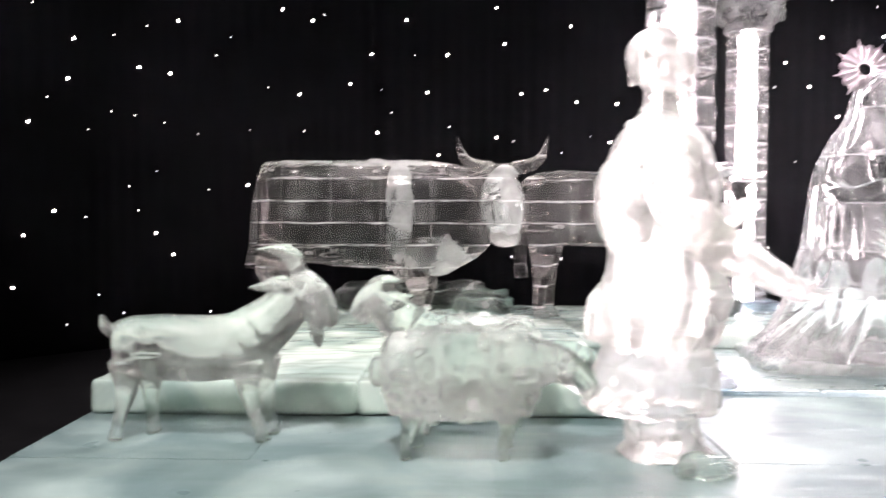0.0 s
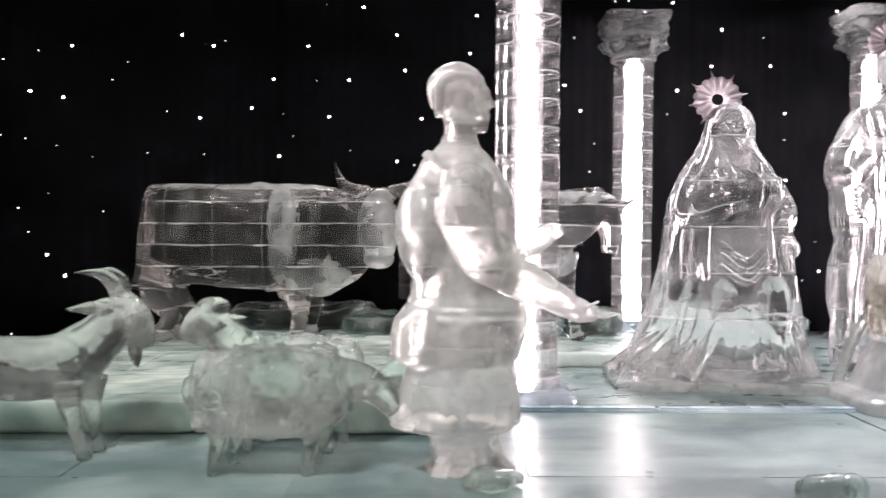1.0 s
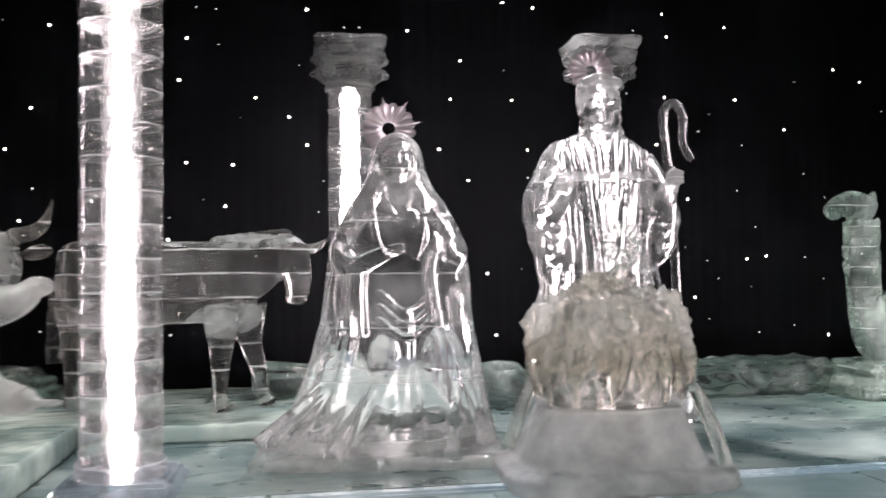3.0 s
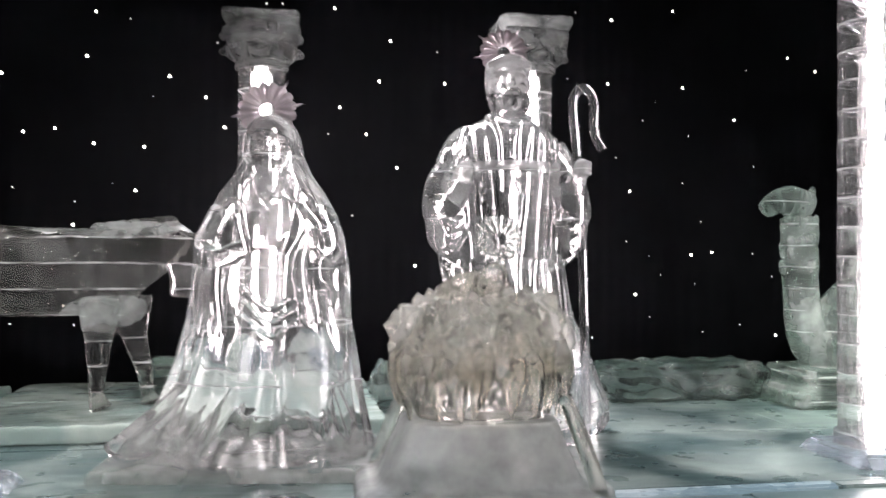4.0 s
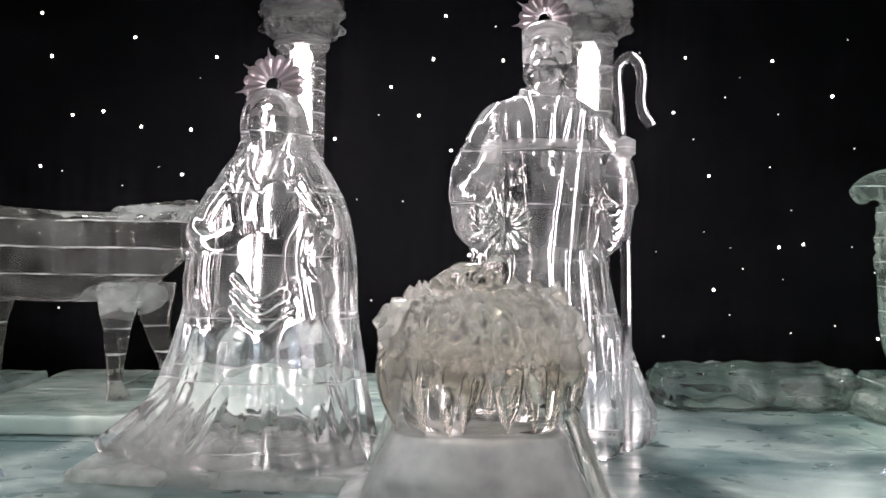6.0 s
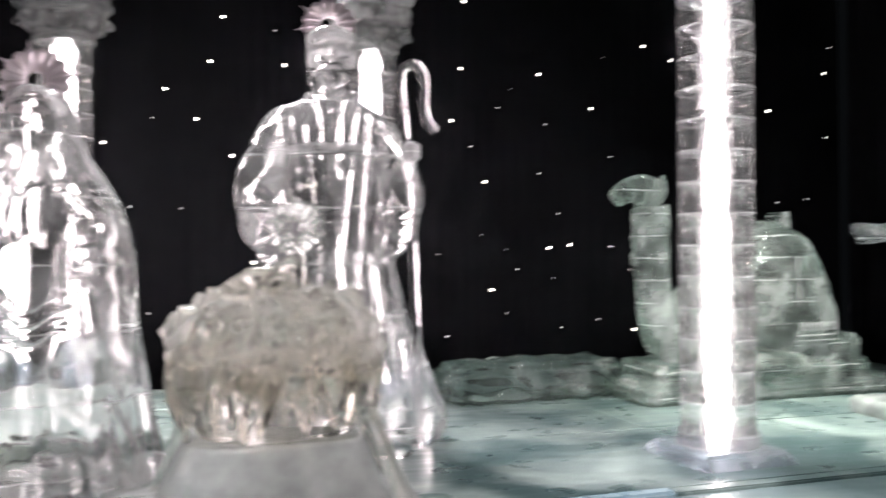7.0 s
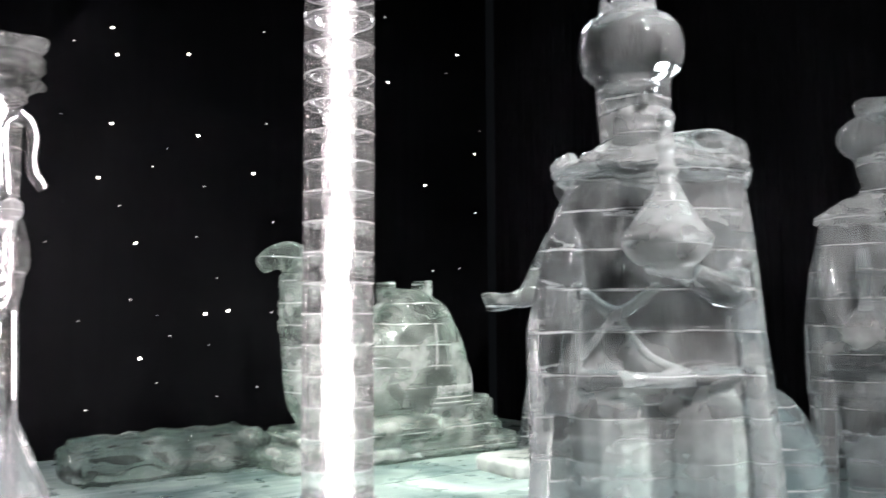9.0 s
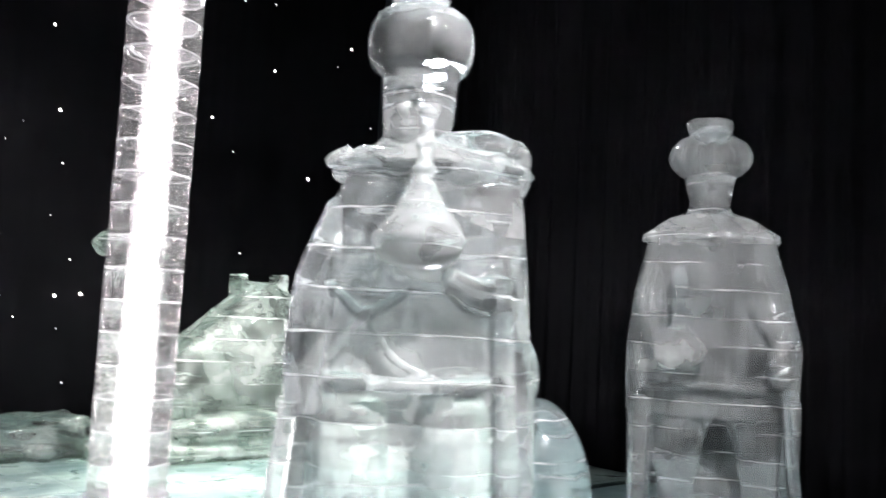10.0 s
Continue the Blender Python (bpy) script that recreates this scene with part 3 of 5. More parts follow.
def face(into, x, y, z, s=1.0, beard=0, turn=0.0, hair=0):
    """A head looking along -y (turned about z), with brow, nose, cheeks, lips, chin, beard and hair."""
    bm = bmesh.new()
    ball(bm, (0, 0, 0), (0.135, 0.15, 0.18))
    limb(bm, [(-0.10, -0.085, 0.05), (-0.05, -0.140, 0.064), (0, -0.150, 0.055), (0.05, -0.140, 0.064), (0.10, -0.085, 0.05)], [0.018, 0.026, 0.022, 0.026, 0.018])
    limb(bm, [(0, -0.145, 0.06), (0, -0.172, 0.01), (0, -0.192, -0.035)], [0.018, 0.022, 0.034])
    for k in (-1, 1):
        ball(bm, (0.068 * k, -0.105, -0.045), 0.052, sub=2)
        ball(bm, (0.138 * k, 0.005, 0.0), (0.022, 0.035, 0.055), sub=2)
    ball(bm, (0, -0.155, -0.085), (0.045, 0.026, 0.016), sub=2)
    ball(bm, (0, -0.150, -0.113), (0.036, 0.024, 0.014), sub=2)
    ball(bm, (0, -0.122, -0.152), 0.045, sub=2)
    for k in (-1, 1):
        ball(bm, (0.056 * k, -0.128, 0.018), (0.030, 0.020, 0.016), sub=2)
    for k in range(beard):
        a = -1.25 + 2.5 * k / (beard - 1)
        low = -0.21 - 0.09 * math.cos(a) + 0.015 * (k % 2)
        limb(bm, [(0.125 * math.sin(a), -0.135 * math.cos(a), -0.07), (0.135 * math.sin(a), -0.16 * math.cos(a), -0.15), (0.09 * math.sin(a), -0.125 * math.cos(a) - 0.01, low)], [0.020, 0.027, 0.010])
    if beard:
        for k in (-1, 1):
            limb(bm, [(0.005 * k, -0.165, -0.068), (0.045 * k, -0.158, -0.082), (0.078 * k, -0.135, -0.115)], [0.016, 0.018, 0.010])
    for k in range(hair):
        c = -1.0 + 2.0 * k / (hair - 1)
        w = 0.12 * c
        limb(bm, [(w, -0.125 + 0.05 * c * c, 0.125 - 0.04 * c * c), (w * 1.1, -0.06, 0.185 - 0.05 * c * c), (w * 1.15, 0.06, 0.18 - 0.04 * c * c), (w * 1.15, 0.14, 0.08), (w * 1.1, 0.15, -0.08)], [0.020, 0.026, 0.028, 0.028, 0.022])
    bm.transform(Matrix.Translation((x, y, z)) @ Matrix.Rotation(math.radians(turn), 4, "Z") @ Matrix.Scale(s, 4))
    me = bpy.data.meshes.new("face_form")
    bm.to_mesh(me)
    bm.free()
    into.from_mesh(me)
    bpy.data.meshes.remove(me)


def boy():
    bm = bmesh.new()
    for s in (-1, 1):
        limb(bm, [(0.03 * s - 0.02, 0.1 * s, 0.04), (0.02 * s, 0.1 * s, 0.14), (0, 0.1 * s, 0.3)], [0.095, 0.085, 0.11])
        ball(bm, (0.06, 0.11 * s, 0.05), (0.17, 0.085, 0.07))
    loft(bm, [(0.26, -0.07, 0, 0.22, 0.18), (0.275, -0.09, 0, 0.39, 0.31), (0.30, -0.095, 0, 0.42, 0.34), (0.38, -0.085, 0, 0.405, 0.33), (0.50, -0.07, 0, 0.375, 0.31), (0.64, -0.06, 0, 0.335, 0.29), (0.78, -0.05, 0, 0.295, 0.27), (0.9, -0.05, 0, 0.25, 0.24)], n=72, folds=[(9, 0.035, 0.01, 0.4), (17, 0.012, 0.0, 1.4)])
    loft(bm, [(0.66, -0.06, 0, 0.30, 0.26), (0.70, -0.09, 0, 0.40, 0.31), (0.82, -0.075, 0, 0.425, 0.33), (0.96, -0.05, 0, 0.43, 0.34), (1.04, -0.02, 0, 0.385, 0.32), (1.12, -0.02, 0, 0.355, 0.30), (1.26, -0.03, 0, 0.335, 0.30), (1.48, -0.05, 0, 0.35, 0.31), (1.69, -0.05, 0, 0.34, 0.31), (1.84, -0.07, 0, 0.30, 0.29), (1.95, -0.08, 0, 0.235, 0.25), (2.04, -0.08, 0, 0.15, 0.16), (2.08, -0.07, 0, 0.118, 0.118), (2.10, -0.07, 0, 0.122, 0.12), (2.12, -0.065, 0, 0.106, 0.106), (2.2, -0.06, 0, 0.105, 0.10)], folds=[(11, 0.03, 0.0, 1.0), (5, 0.02, 0.02, 2.0)])
    loft(bm, [(0.955, -0.03, 0, 0.42, 0.345), (0.975, -0.03, 0, 0.425, 0.35), (0.99, -0.03, 0, 0.41, 0.34)])
    loft(bm, [(1.01, -0.03, 0, 0.395, 0.325), (1.03, -0.03, 0, 0.40, 0.33), (1.045, -0.03, 0, 0.385, 0.32)])
    limb(bm, [(0.02, -0.20, 2.02), (0.16, -0.24, 1.80), (0.22, -0.26, 1.45)], [0.02, 0.03, 0.02])
    limb(bm, [(-0.28, -0.12, 2.0), (-0.10, -0.28, 1.82), (0.10, -0.30, 1.72), (0.22, -0.22, 1.70)], [0.03, 0.05, 0.05, 0.03])
    limb(bm, [(-0.33, -0.1, 1.85), (-0.16, -0.32, 1.66), (0.06, -0.36, 1.56)], [0.03, 0.045, 0.03])
    limb(bm, [(-0.02, -0.24, 1.86), (-0.04, -0.36, 1.62), (0.08, -0.40, 1.36), (0.36, -0.36, 1.20), (0.58, -0.32, 1.08)], [0.14, 0.165, 0.15, 0.12, 0.085])
    limb(bm, [(0.52, -0.33, 1.10), (0.66, -0.31, 1.04), (0.76, -0.30, 1.02)], [0.07, 0.075, 0.05])
    for k in range(4):
        limb(bm, [(0.72, -0.33 + 0.022 * k, 1.02), (0.80, -0.345 + 0.028 * k, 1.03 - 0.008 * k), (0.885 - 0.02 * abs(k - 1), -0.35 + 0.03 * k, 1.035 - 0.012 * k)], [0.02, 0.017, 0.012])
    limb(bm, [(0.66, -0.35, 1.03), (0.71, -0.38, 1.08), (0.76, -0.39, 1.11)], [0.026, 0.02, 0.014])
    limb(bm, [(-0.02, 0.24, 1.86), (0.02, 0.36, 1.60), (0.20, 0.40, 1.42), (0.42, 0.36, 1.44), (0.56, 0.34, 1.50)], [0.14, 0.15, 0.13, 0.10, 0.07])
    ball(bm, (0.58, 0.33, 1.52), (0.09, 0.06, 0.06))
    ball(bm, (-0.27, -0.12, 1.53), (0.20, 0.24, 0.34))
    ball(bm, (-0.16, 0.0, 1.60), (0.30, 0.34, 0.30))
    loft(bm, [(0.0, 0.0, 0, 0.30, 0.28), (0.05, 0.0, 0, 0.25, 0.23), (0.18, -0.03, 0, 0.22, 0.2), (0.29, -0.05, 0, 0.24, 0.22)], folds=[(5, 0.05, 0.03, 0.6)])
    ball(bm, (-0.092, 0, 2.405), (0.195, 0.155, 0.187))
    ball(bm, (-0.015, 0, 2.34), (0.155, 0.125, 0.165))
    face(bm, -0.052, 0, 2.34, 1.04, 0, 90, 11)
    return bm


statue(boy(), "shepherd_statue", 0.0125, BOY_ICE, pose(1.32, 5.05, 0.0, 0, 0, 0), "milky ice statue of a shepherd reaching out one arm", "statue", drape=0.012, chip=0.006, shift=0.05, seed=11, smooth=3, drape_scale=(9, 9, 4))


def mother():
    bm = bmesh.new()
    loft(bm, [(0.10, -0.16, 0.0, 0.98, 0.70), (0.18, -0.14, 0, 0.95, 0.67), (0.30, -0.09, 0, 0.87, 0.60), (0.60, -0.04, 0, 0.77, 0.51), (0.85, -0.01, 0, 0.71, 0.46), (1.17, 0.01, 0, 0.65, 0.42), (1.62, 0.02, 0, 0.615, 0.40), (1.85, 0.01, 0.02, 0.58, 0.38), (2.02, 0.02, 0.05, 0.51, 0.35), (2.20, 0.02, 0.07, 0.415, 0.29), (2.32, 0.02, 0.08, 0.325, 0.255), (2.46, 0.02, 0.08, 0.262, 0.23), (2.60, 0.02, 0.08, 0.228, 0.22), (2.69, 0.02, 0.08, 0.20, 0.20), (2.76, 0.02, 0.08, 0.155, 0.16), (2.81, 0.02, 0.08, 0.09, 0.095), (2.83, 0.02, 0.08, 0.03, 0.03)], n=128, folds=[(11, 0.055, 0.0, 0.6), (23, 0.022, 0.0, 2.2)])
    face(bm, 0.02, -0.095, 2.55, 1.16)
    limb(bm, [(-0.13, -0.16, 2.30), (-0.17, -0.13, 2.50), (-0.13, -0.15, 2.68), (0.02, -0.14, 2.775), (0.17, -0.15, 2.68), (0.21, -0.13, 2.50), (0.17, -0.16, 2.30)], [0.035, 0.035, 0.03, 0.03, 0.03, 0.035, 0.035])
    for s in (-1, 1):
        limb(bm, [(0.02 + 0.16 * s, -0.12, 2.36), (0.02 + 0.25 * s, -0.22, 2.16), (0.02 + 0.40 * s, -0.24, 1.92), (0.02 + 0.50 * s, -0.22, 1.66)], [0.05, 0.06, 0.05, 0.03])
        limb(bm, [(0.02 + 0.12 * s, -0.22, 2.32), (0.02 + 0.09 * s, -0.32, 2.16), (0.02, -0.36, 2.02)], [0.03, 0.035, 0.03])
        limb(bm, [(0.02 + 0.22 * s, -0.26, 2.20), (0.02 + 0.20 * s, -0.36, 1.96), (0.02 + 0.14 * s, -0.40, 1.70)], [0.03, 0.04, 0.03])
    ball(bm, (0.13, -0.28, 1.90), (0.14, 0.16, 0.23))
    # the arm folded across the breast and its hanging sleeve
    limb(bm, [(-0.36, -0.05, 2.02), (-0.46, -0.2, 1.74), (-0.34, -0.38, 1.64), (-0.08, -0.47, 1.74)], [0.11, 0.115, 0.085, 0.055])
    for k in range(3):
        limb(bm, [(-0.06, -0.48, 1.78 - 0.03 * k), (0.01, -0.50, 1.80 - 0.03 * k), (0.07, -0.48, 1.81 - 0.03 * k)], [0.026, 0.022, 0.014])
    for k in range(3):
        limb(bm, [(-0.30 - 0.07 * k, -0.40 + 0.04 * k, 1.66), (-0.31 - 0.08 * k, -0.43 + 0.04 * k, 1.38), (-0.28 - 0.10 * k, -0.42 + 0.05 * k, 1.06)], [0.05, 0.055, 0.03])
    # the lowered arm
    limb(bm, [(0.40, -0.05, 2.02), (0.49, -0.2, 1.74), (0.44, -0.36, 1.54), (0.52, -0.40, 1.40)], [0.12, 0.13, 0.10, 0.055])
    ball(bm, (0.54, -0.42, 1.36), (0.055, 0.05, 0.09))
    for k in range(4):
        limb(bm, [(0.34 + 0.03 * k, -0.38 + 0.02 * k, 1.88), (0.24 + 0.07 * k, -0.43 + 0.02 * k, 1.62), (0.26 + 0.075 * k, -0.44 + 0.03 * k, 1.36), (0.30 + 0.07 * k, -0.42 + 0.03 * k, 1.14)], [0.018, 0.024, 0.026, 0.016])
    # lap, knees and the long folds of the robe
    for k in range(3):
        limb(bm, [(-0.15, -0.40, 1.42 - 0.11 * k), (0.08, -0.49, 1.26 - 0.11 * k), (0.30, -0.41, 1.42 - 0.11 * k)], [0.02, 0.032, 0.02])
    limb(bm, [(-0.02, -0.16, 1.16), (-0.08, -0.28, 0.90), (-0.10, -0.32, 0.62), (-0.10, -0.30, 0.36)], [0.16, 0.21, 0.19, 0.14])
    limb(bm, [(0.24, -0.16, 1.16), (0.34, -0.26, 0.90), (0.36, -0.30, 0.62), (0.36, -0.28, 0.36)], [0.16, 0.21, 0.19, 0.14])
    for k in range(5):
        limb(bm, [(-0.10 - 0.08 * k, -0.44 + 0.04 * k, 0.82), (-0.28 - 0.13 * k, -0.53 + 0.07 * k, 0.46), (-0.52 - 0.16 * k, -0.66 + 0.11 * k, 0.13)], [0.02, 0.05, 0.085])
    for k in range(4):
        limb(bm, [(0.14 + 0.13 * k, -0.46 + 0.04 * k, 0.80), (0.17 + 0.16 * k, -0.52 + 0.06 * k, 0.45), (0.22 + 0.18 * k, -0.63 + 0.09 * k, 0.12)], [0.02, 0.045, 0.075])
    limb(bm, [(0.02, -0.48, 0.62), (-0.06, -0.56, 0.36), (-0.20, -0.66, 0.13)], [0.02, 0.045, 0.06])
    return bm


bm = bmesh.new()
box(bm, (-1.15, -0.72, 0), (0.95, 0.6, 0.125), 0.03)
plate = new("ice_slab", carve(bm, "ice_slab", 0.03, BASE_ICE, chip=0.012, joint=0, seed=21, smooth=1))
plate.matrix_basis = pose(4.02, 8.05, 0.0, 0, 0, -6)
tagged(plate, "low rough ice slab under the veiled figure", "ice slab")
statue(mother(), "veiled_statue", 0.0125, [CLEAR_ICE, CLEAR_FROST], pose(4.06, 8.12, 0.0, 0, 0, -6), "clear ice statue of a kneeling veiled woman with flowing robe folds", "statue", drape=0.009, chip=0.003, joint=0.45, groove=0.004, seed=12, smooth=3, drape_top=2.2, drape_scale=(9, 9, 1.8), even=6)


def carpenter():
    bm = bmesh.new()
    loft(bm, [(0.02, 0.10, 0.0, 0.74, 0.50), (0.12, 0.13, 0, 0.79, 0.50), (0.30, 0.12, 0, 0.79, 0.48), (0.68, 0.06, 0, 0.70, 0.44), (1.1, -0.01, 0, 0.61, 0.38), (1.55, -0.04, 0, 0.54, 0.34), (1.9, -0.03, 0, 0.53, 0.33), (2.2, -0.02, 0, 0.53, 0.31), (2.5, -0.03, 0, 0.54, 0.28), (2.66, -0.04, 0.02, 0.52, 0.26), (2.76, -0.05, 0.03, 0.46, 0.23), (2.83, -0.04, 0.03, 0.36, 0.20), (2.89, -0.02, 0.03, 0.22, 0.18), (2.96, -0.01, 0.02, 0.16, 0.15), (3.05, 0, 0.02, 0.14, 0.14)], n=96, folds=[(11, 0.035, 0.006, 0.3), (19, 0.014, 0.004, 1.9)])
    ball(bm, (-0.01, 0.03, 3.25), (0.21, 0.21, 0.24))
    face(bm, -0.01, -0.08, 3.20, 1.28, 13, 0, 11)
    # open collar and lapels of the cloak
    for s in (-1, 1):
        limb(bm, [(0.17 * s, 0.02, 2.93), (0.13 * s, -0.17, 2.86), (0.085 * s, -0.27, 2.70), (0.075 * s, -0.32, 2.50), (0.075 * s, -0.35, 2.2)], [0.03, 0.04, 0.042, 0.04, 0.03])
    for k in range(4):
        ball(bm, (-0.01, -0.285 - 0.012 * k, 2.74 - 0.085 * k), (0.03, 0.022, 0.028), sub=2)
    for k in range(3):
        limb(bm, [(-0.18, -0.33, 2.33 - 0.03 * k), (0, -0.365, 2.325 - 0.03 * k), (0.18, -0.33, 2.33 - 0.03 * k)], [0.012, 0.014, 0.012])
    limb(bm, [(-0.22, -0.08, 2.90), (0, -0.20, 2.83), (0.20, -0.08, 2.90)], [0.035, 0.04, 0.035])
    for s in (-1, 1):
        w = 0.0 if s > 0 else -0.05
        limb(bm, [(0.38 * s, 0, 2.62), ((0.55 - w) * s, -0.04, 2.30), ((0.60 - w) * s, -0.14, 2.02), (0.53 * s, -0.32, 2.12), (0.50 * s + 0.06, -0.44, 2.34)], [0.15, 0.16, 0.15, 0.12, 0.085])
        if s < 0:
            limb(bm, [(-0.16, 0.0, 2.76), (-0.40, 0.0, 2.68), (-0.56, -0.03, 2.44)], [0.10, 0.15, 0.14])
        # looped folds of the wide sleeve
        for k in range(4):
            q = 0.06 * k
            limb(bm, [((0.34 + q * 0.4) * s, -0.36, 2.34 - 0.02 * k), ((0.38 + q * 0.2) * s, -0.40, 2.08 - 0.07 * k), ((0.50 + q * 0.2) * s, -0.36 + q * 0.3, 1.96 - 0.10 * k), ((0.60 - w * 0.6) * s, -0.24, 2.06 - 0.08 * k)], [0.022, 0.03, 0.032, 0.02])
        limb(bm, [((0.56 - w) * s, -0.12, 2.06), ((0.56 - w) * s, -0.18, 1.78), (0.42 * s, -0.22, 1.55)], [0.16, 0.13, 0.05])
        # long folds of the tunic
        for k in range(3):
            limb(bm, [((0.22 + 0.09 * k) * s, -0.14, 2.80 - 0.05 * k), ((0.17 + 0.11 * k) * s, -0.315, 2.40), ((0.12 + 0.12 * k) * s, -0.36, 1.9), ((0.08 + 0.13 * k) * s, -0.37, 1.5)], [0.03, 0.038, 0.038, 0.03])
        for k in range(4):
            limb(bm, [((0.08 + 0.12 * k) * s, -0.34 + 0.02 * k, 1.6), ((0.10 + 0.14 * k) * s, -0.41 + 0.03 * k, 0.9), ((0.12 + 0.15 * k) * s, -0.48 + 0.03 * k, 0.12)], [0.03, 0.045, 0.05])
    ball(bm, (-0.28, 0.18, 1.85), (0.38, 0.26, 0.85))
    ball(bm, (-0.20, 0.18, 0.9), (0.48, 0.34, 0.85))
    ball(bm, (-0.44, -0.46, 2.37), (0.085, 0.075, 0.085))
    ball(bm, (0.60, -0.44, 2.40), (0.085, 0.08, 0.095))
    for k in range(3):
        limb(bm, [(0.54, -0.50, 2.44 - 0.045 * k), (0.60, -0.53, 2.45 - 0.045 * k), (0.67, -0.49, 2.44 - 0.045 * k)], [0.022, 0.026, 0.022])
    limb(bm, [(-0.42, -0.24, 2.40), (0, -0.35, 2.42), (0.42, -0.24, 2.40)], [0.03, 0.04, 0.03])
    ball(bm, (0.45, -0.45, 0.07), (0.16, 0.22, 0.07))
    ball(bm, (-0.05, -0.45, 0.07), (0.16, 0.22, 0.07))
    return bm


statue(carpenter(), "staff_bearer_statue", 0.0125, [CLEAR_ICE, CLEAR_FROST], pose(6.26, 8.90, 0.0, 0, 0, -8) @ Matrix.Diagonal((1.03, 1.03, 1.03, 1)), "clear ice statue of a bearded man in a draped cloak", "statue", drape=0.008, chip=0.003, joint=0.437, groove=0.004, seed=13, smooth=3, drape_top=2.6, drape_scale=(11, 11, 1.8), even=6, frosted=[((0, 0.1, 3.36), (0.30, 0.34, 0.20)), ((-0.44, -0.46, 2.37), (0.12, 0.12, 0.12)), ((0.60, -0.44, 2.40), (0.13, 0.14, 0.14)), ((0, -0.3, 2.44), (0.5, 0.2, 0.045))])
bm = bmesh.new()
tube(bm, curve_pts([(-0.10, 0, 0.0), (-0.13, 0, 1.0), (-0.16, 0, 1.9), (-0.22, 0, 2.75), (-0.245, 0, 3.05), (-0.225, 0, 3.17), (-0.15, 0, 3.225), (-0.075, 0, 3.17), (-0.045, 0, 3.05), (-0.055, 0, 2.90), (-0.035, 0, 2.78), (0.035, 0, 2.665)], 8), 0.043, 18)
ball(bm, (-0.225, 0, 2.88), (0.045, 0.045, 0.03), sub=2)
staff = new("shepherd_crook", mesh_of("shepherd_crook", bm, COLUMN_ICE))
staff.matrix_basis = pose(7.01, 8.48, 0.0, 0, 0, -6)
tagged(staff, "slim clear ice shepherd's crook with a hooked top", "staff")


def sunburst(name, m, r, petals, label, material, ring=0.05):
    """A scalloped disc of ribbed petals round a hole, every second one ending in a pointed leaf."""
    bm = bmesh.new()
    n = petals * 8
    prof = (ring / r, 0.42, 0.66, 1.0)
    loops = []
    for i in range(n):
        a = 2 * math.pi * i / n
        u = (i % 8) / 8 - 0.5
        edge = 0.70 + 0.09 * math.cos(math.pi * u) ** 0.5
        if (i // 8) % 2 == 0:
            edge = max(edge, 1.0 - 2.2 * abs(u)) if abs(u) < 0.2 else edge
        lift = 0.014 * math.cos(math.pi * u)
        row = []
        for k, f in enumerate(prof):
            q = r * (f if k < 3 else edge)
            h = (0.008, 0.006 + lift, 0.005 + lift, 0.004)[k]
            row.append([bm.verts.new((q * math.cos(a), y * h, q * math.sin(a))) for y in (-1, 1)])
        loops.append(row)
    for i in range(n):
        p, q = loops[i], loops[(i + 1) % n]
        for k in range(3):
            bm.faces.new((p[k][0], q[k][0], q[k + 1][0], p[k + 1][0]))
            bm.faces.new((p[k][1], p[k + 1][1], q[k + 1][1], q[k][1]))
        bm.faces.new((p[3][0], q[3][0], q[3][1], p[3][1]))
        bm.faces.new((p[0][1], q[0][1], q[0][0], p[0][0]))
    bmesh.ops.recalc_face_normals(bm, faces=bm.faces)
    ob = new(name, mesh_of(name, bm, material, False))
    ob.matrix_basis = m
    return tagged(ob, label, "halo", "sunburst halos")


sunburst("sunburst_halo", pose(4.03, 8.33, 2.89, -6, 0, -8), 0.31, 16, "silvery sunburst halo behind the veiled head", HALO_METAL, 0.062)
sunburst("sunburst_halo", pose(6.27, 9.16, 3.69, -6, 0, -8), 0.30, 16, "silvery sunburst halo behind the bearded head", HALO_METAL, 0.062)

# ---- manger ----
manger = empty("manger", pose(5.58, 6.95, 0.0, 0, 0, -2), "ice manger heaped with carved straw on a frosted block", "manger")
bm = bmesh.new()
loft(bm, [(0.0, 0, 0, 0.90, 0.64), (0.10, 0, 0, 0.88, 0.62), (0.135, 0, 0, 0.82, 0.58), (0.15, -0.03, 0, 0.70, 0.48), (0.34, -0.03, 0, 0.62, 0.44), (0.56, -0.02, 0, 0.52, 0.40)], power=4, n=64)
part("block", carve(bm, "block", 0.02, BLOCK_ICE, chip=0.006, joint=0, seed=31, smooth=1), BLOCK_ICE, manger, "frosted grey-blue ice block")
for s, f in ((1, -1), (1, 1), (-1, 1)):
    bm = bmesh.new()
    limb(bm, [(0.74 * s, 0.46 * f, 0.05), (0.61 * s, 0.49 * f, 0.4), (0.48 * s, 0.42 * f, 0.75)], [0.055, 0.055, 0.05])
    part("leg", bm, STRAW_ICE, manger, "slanting clear ice leg")
rnd = random.Random(8)


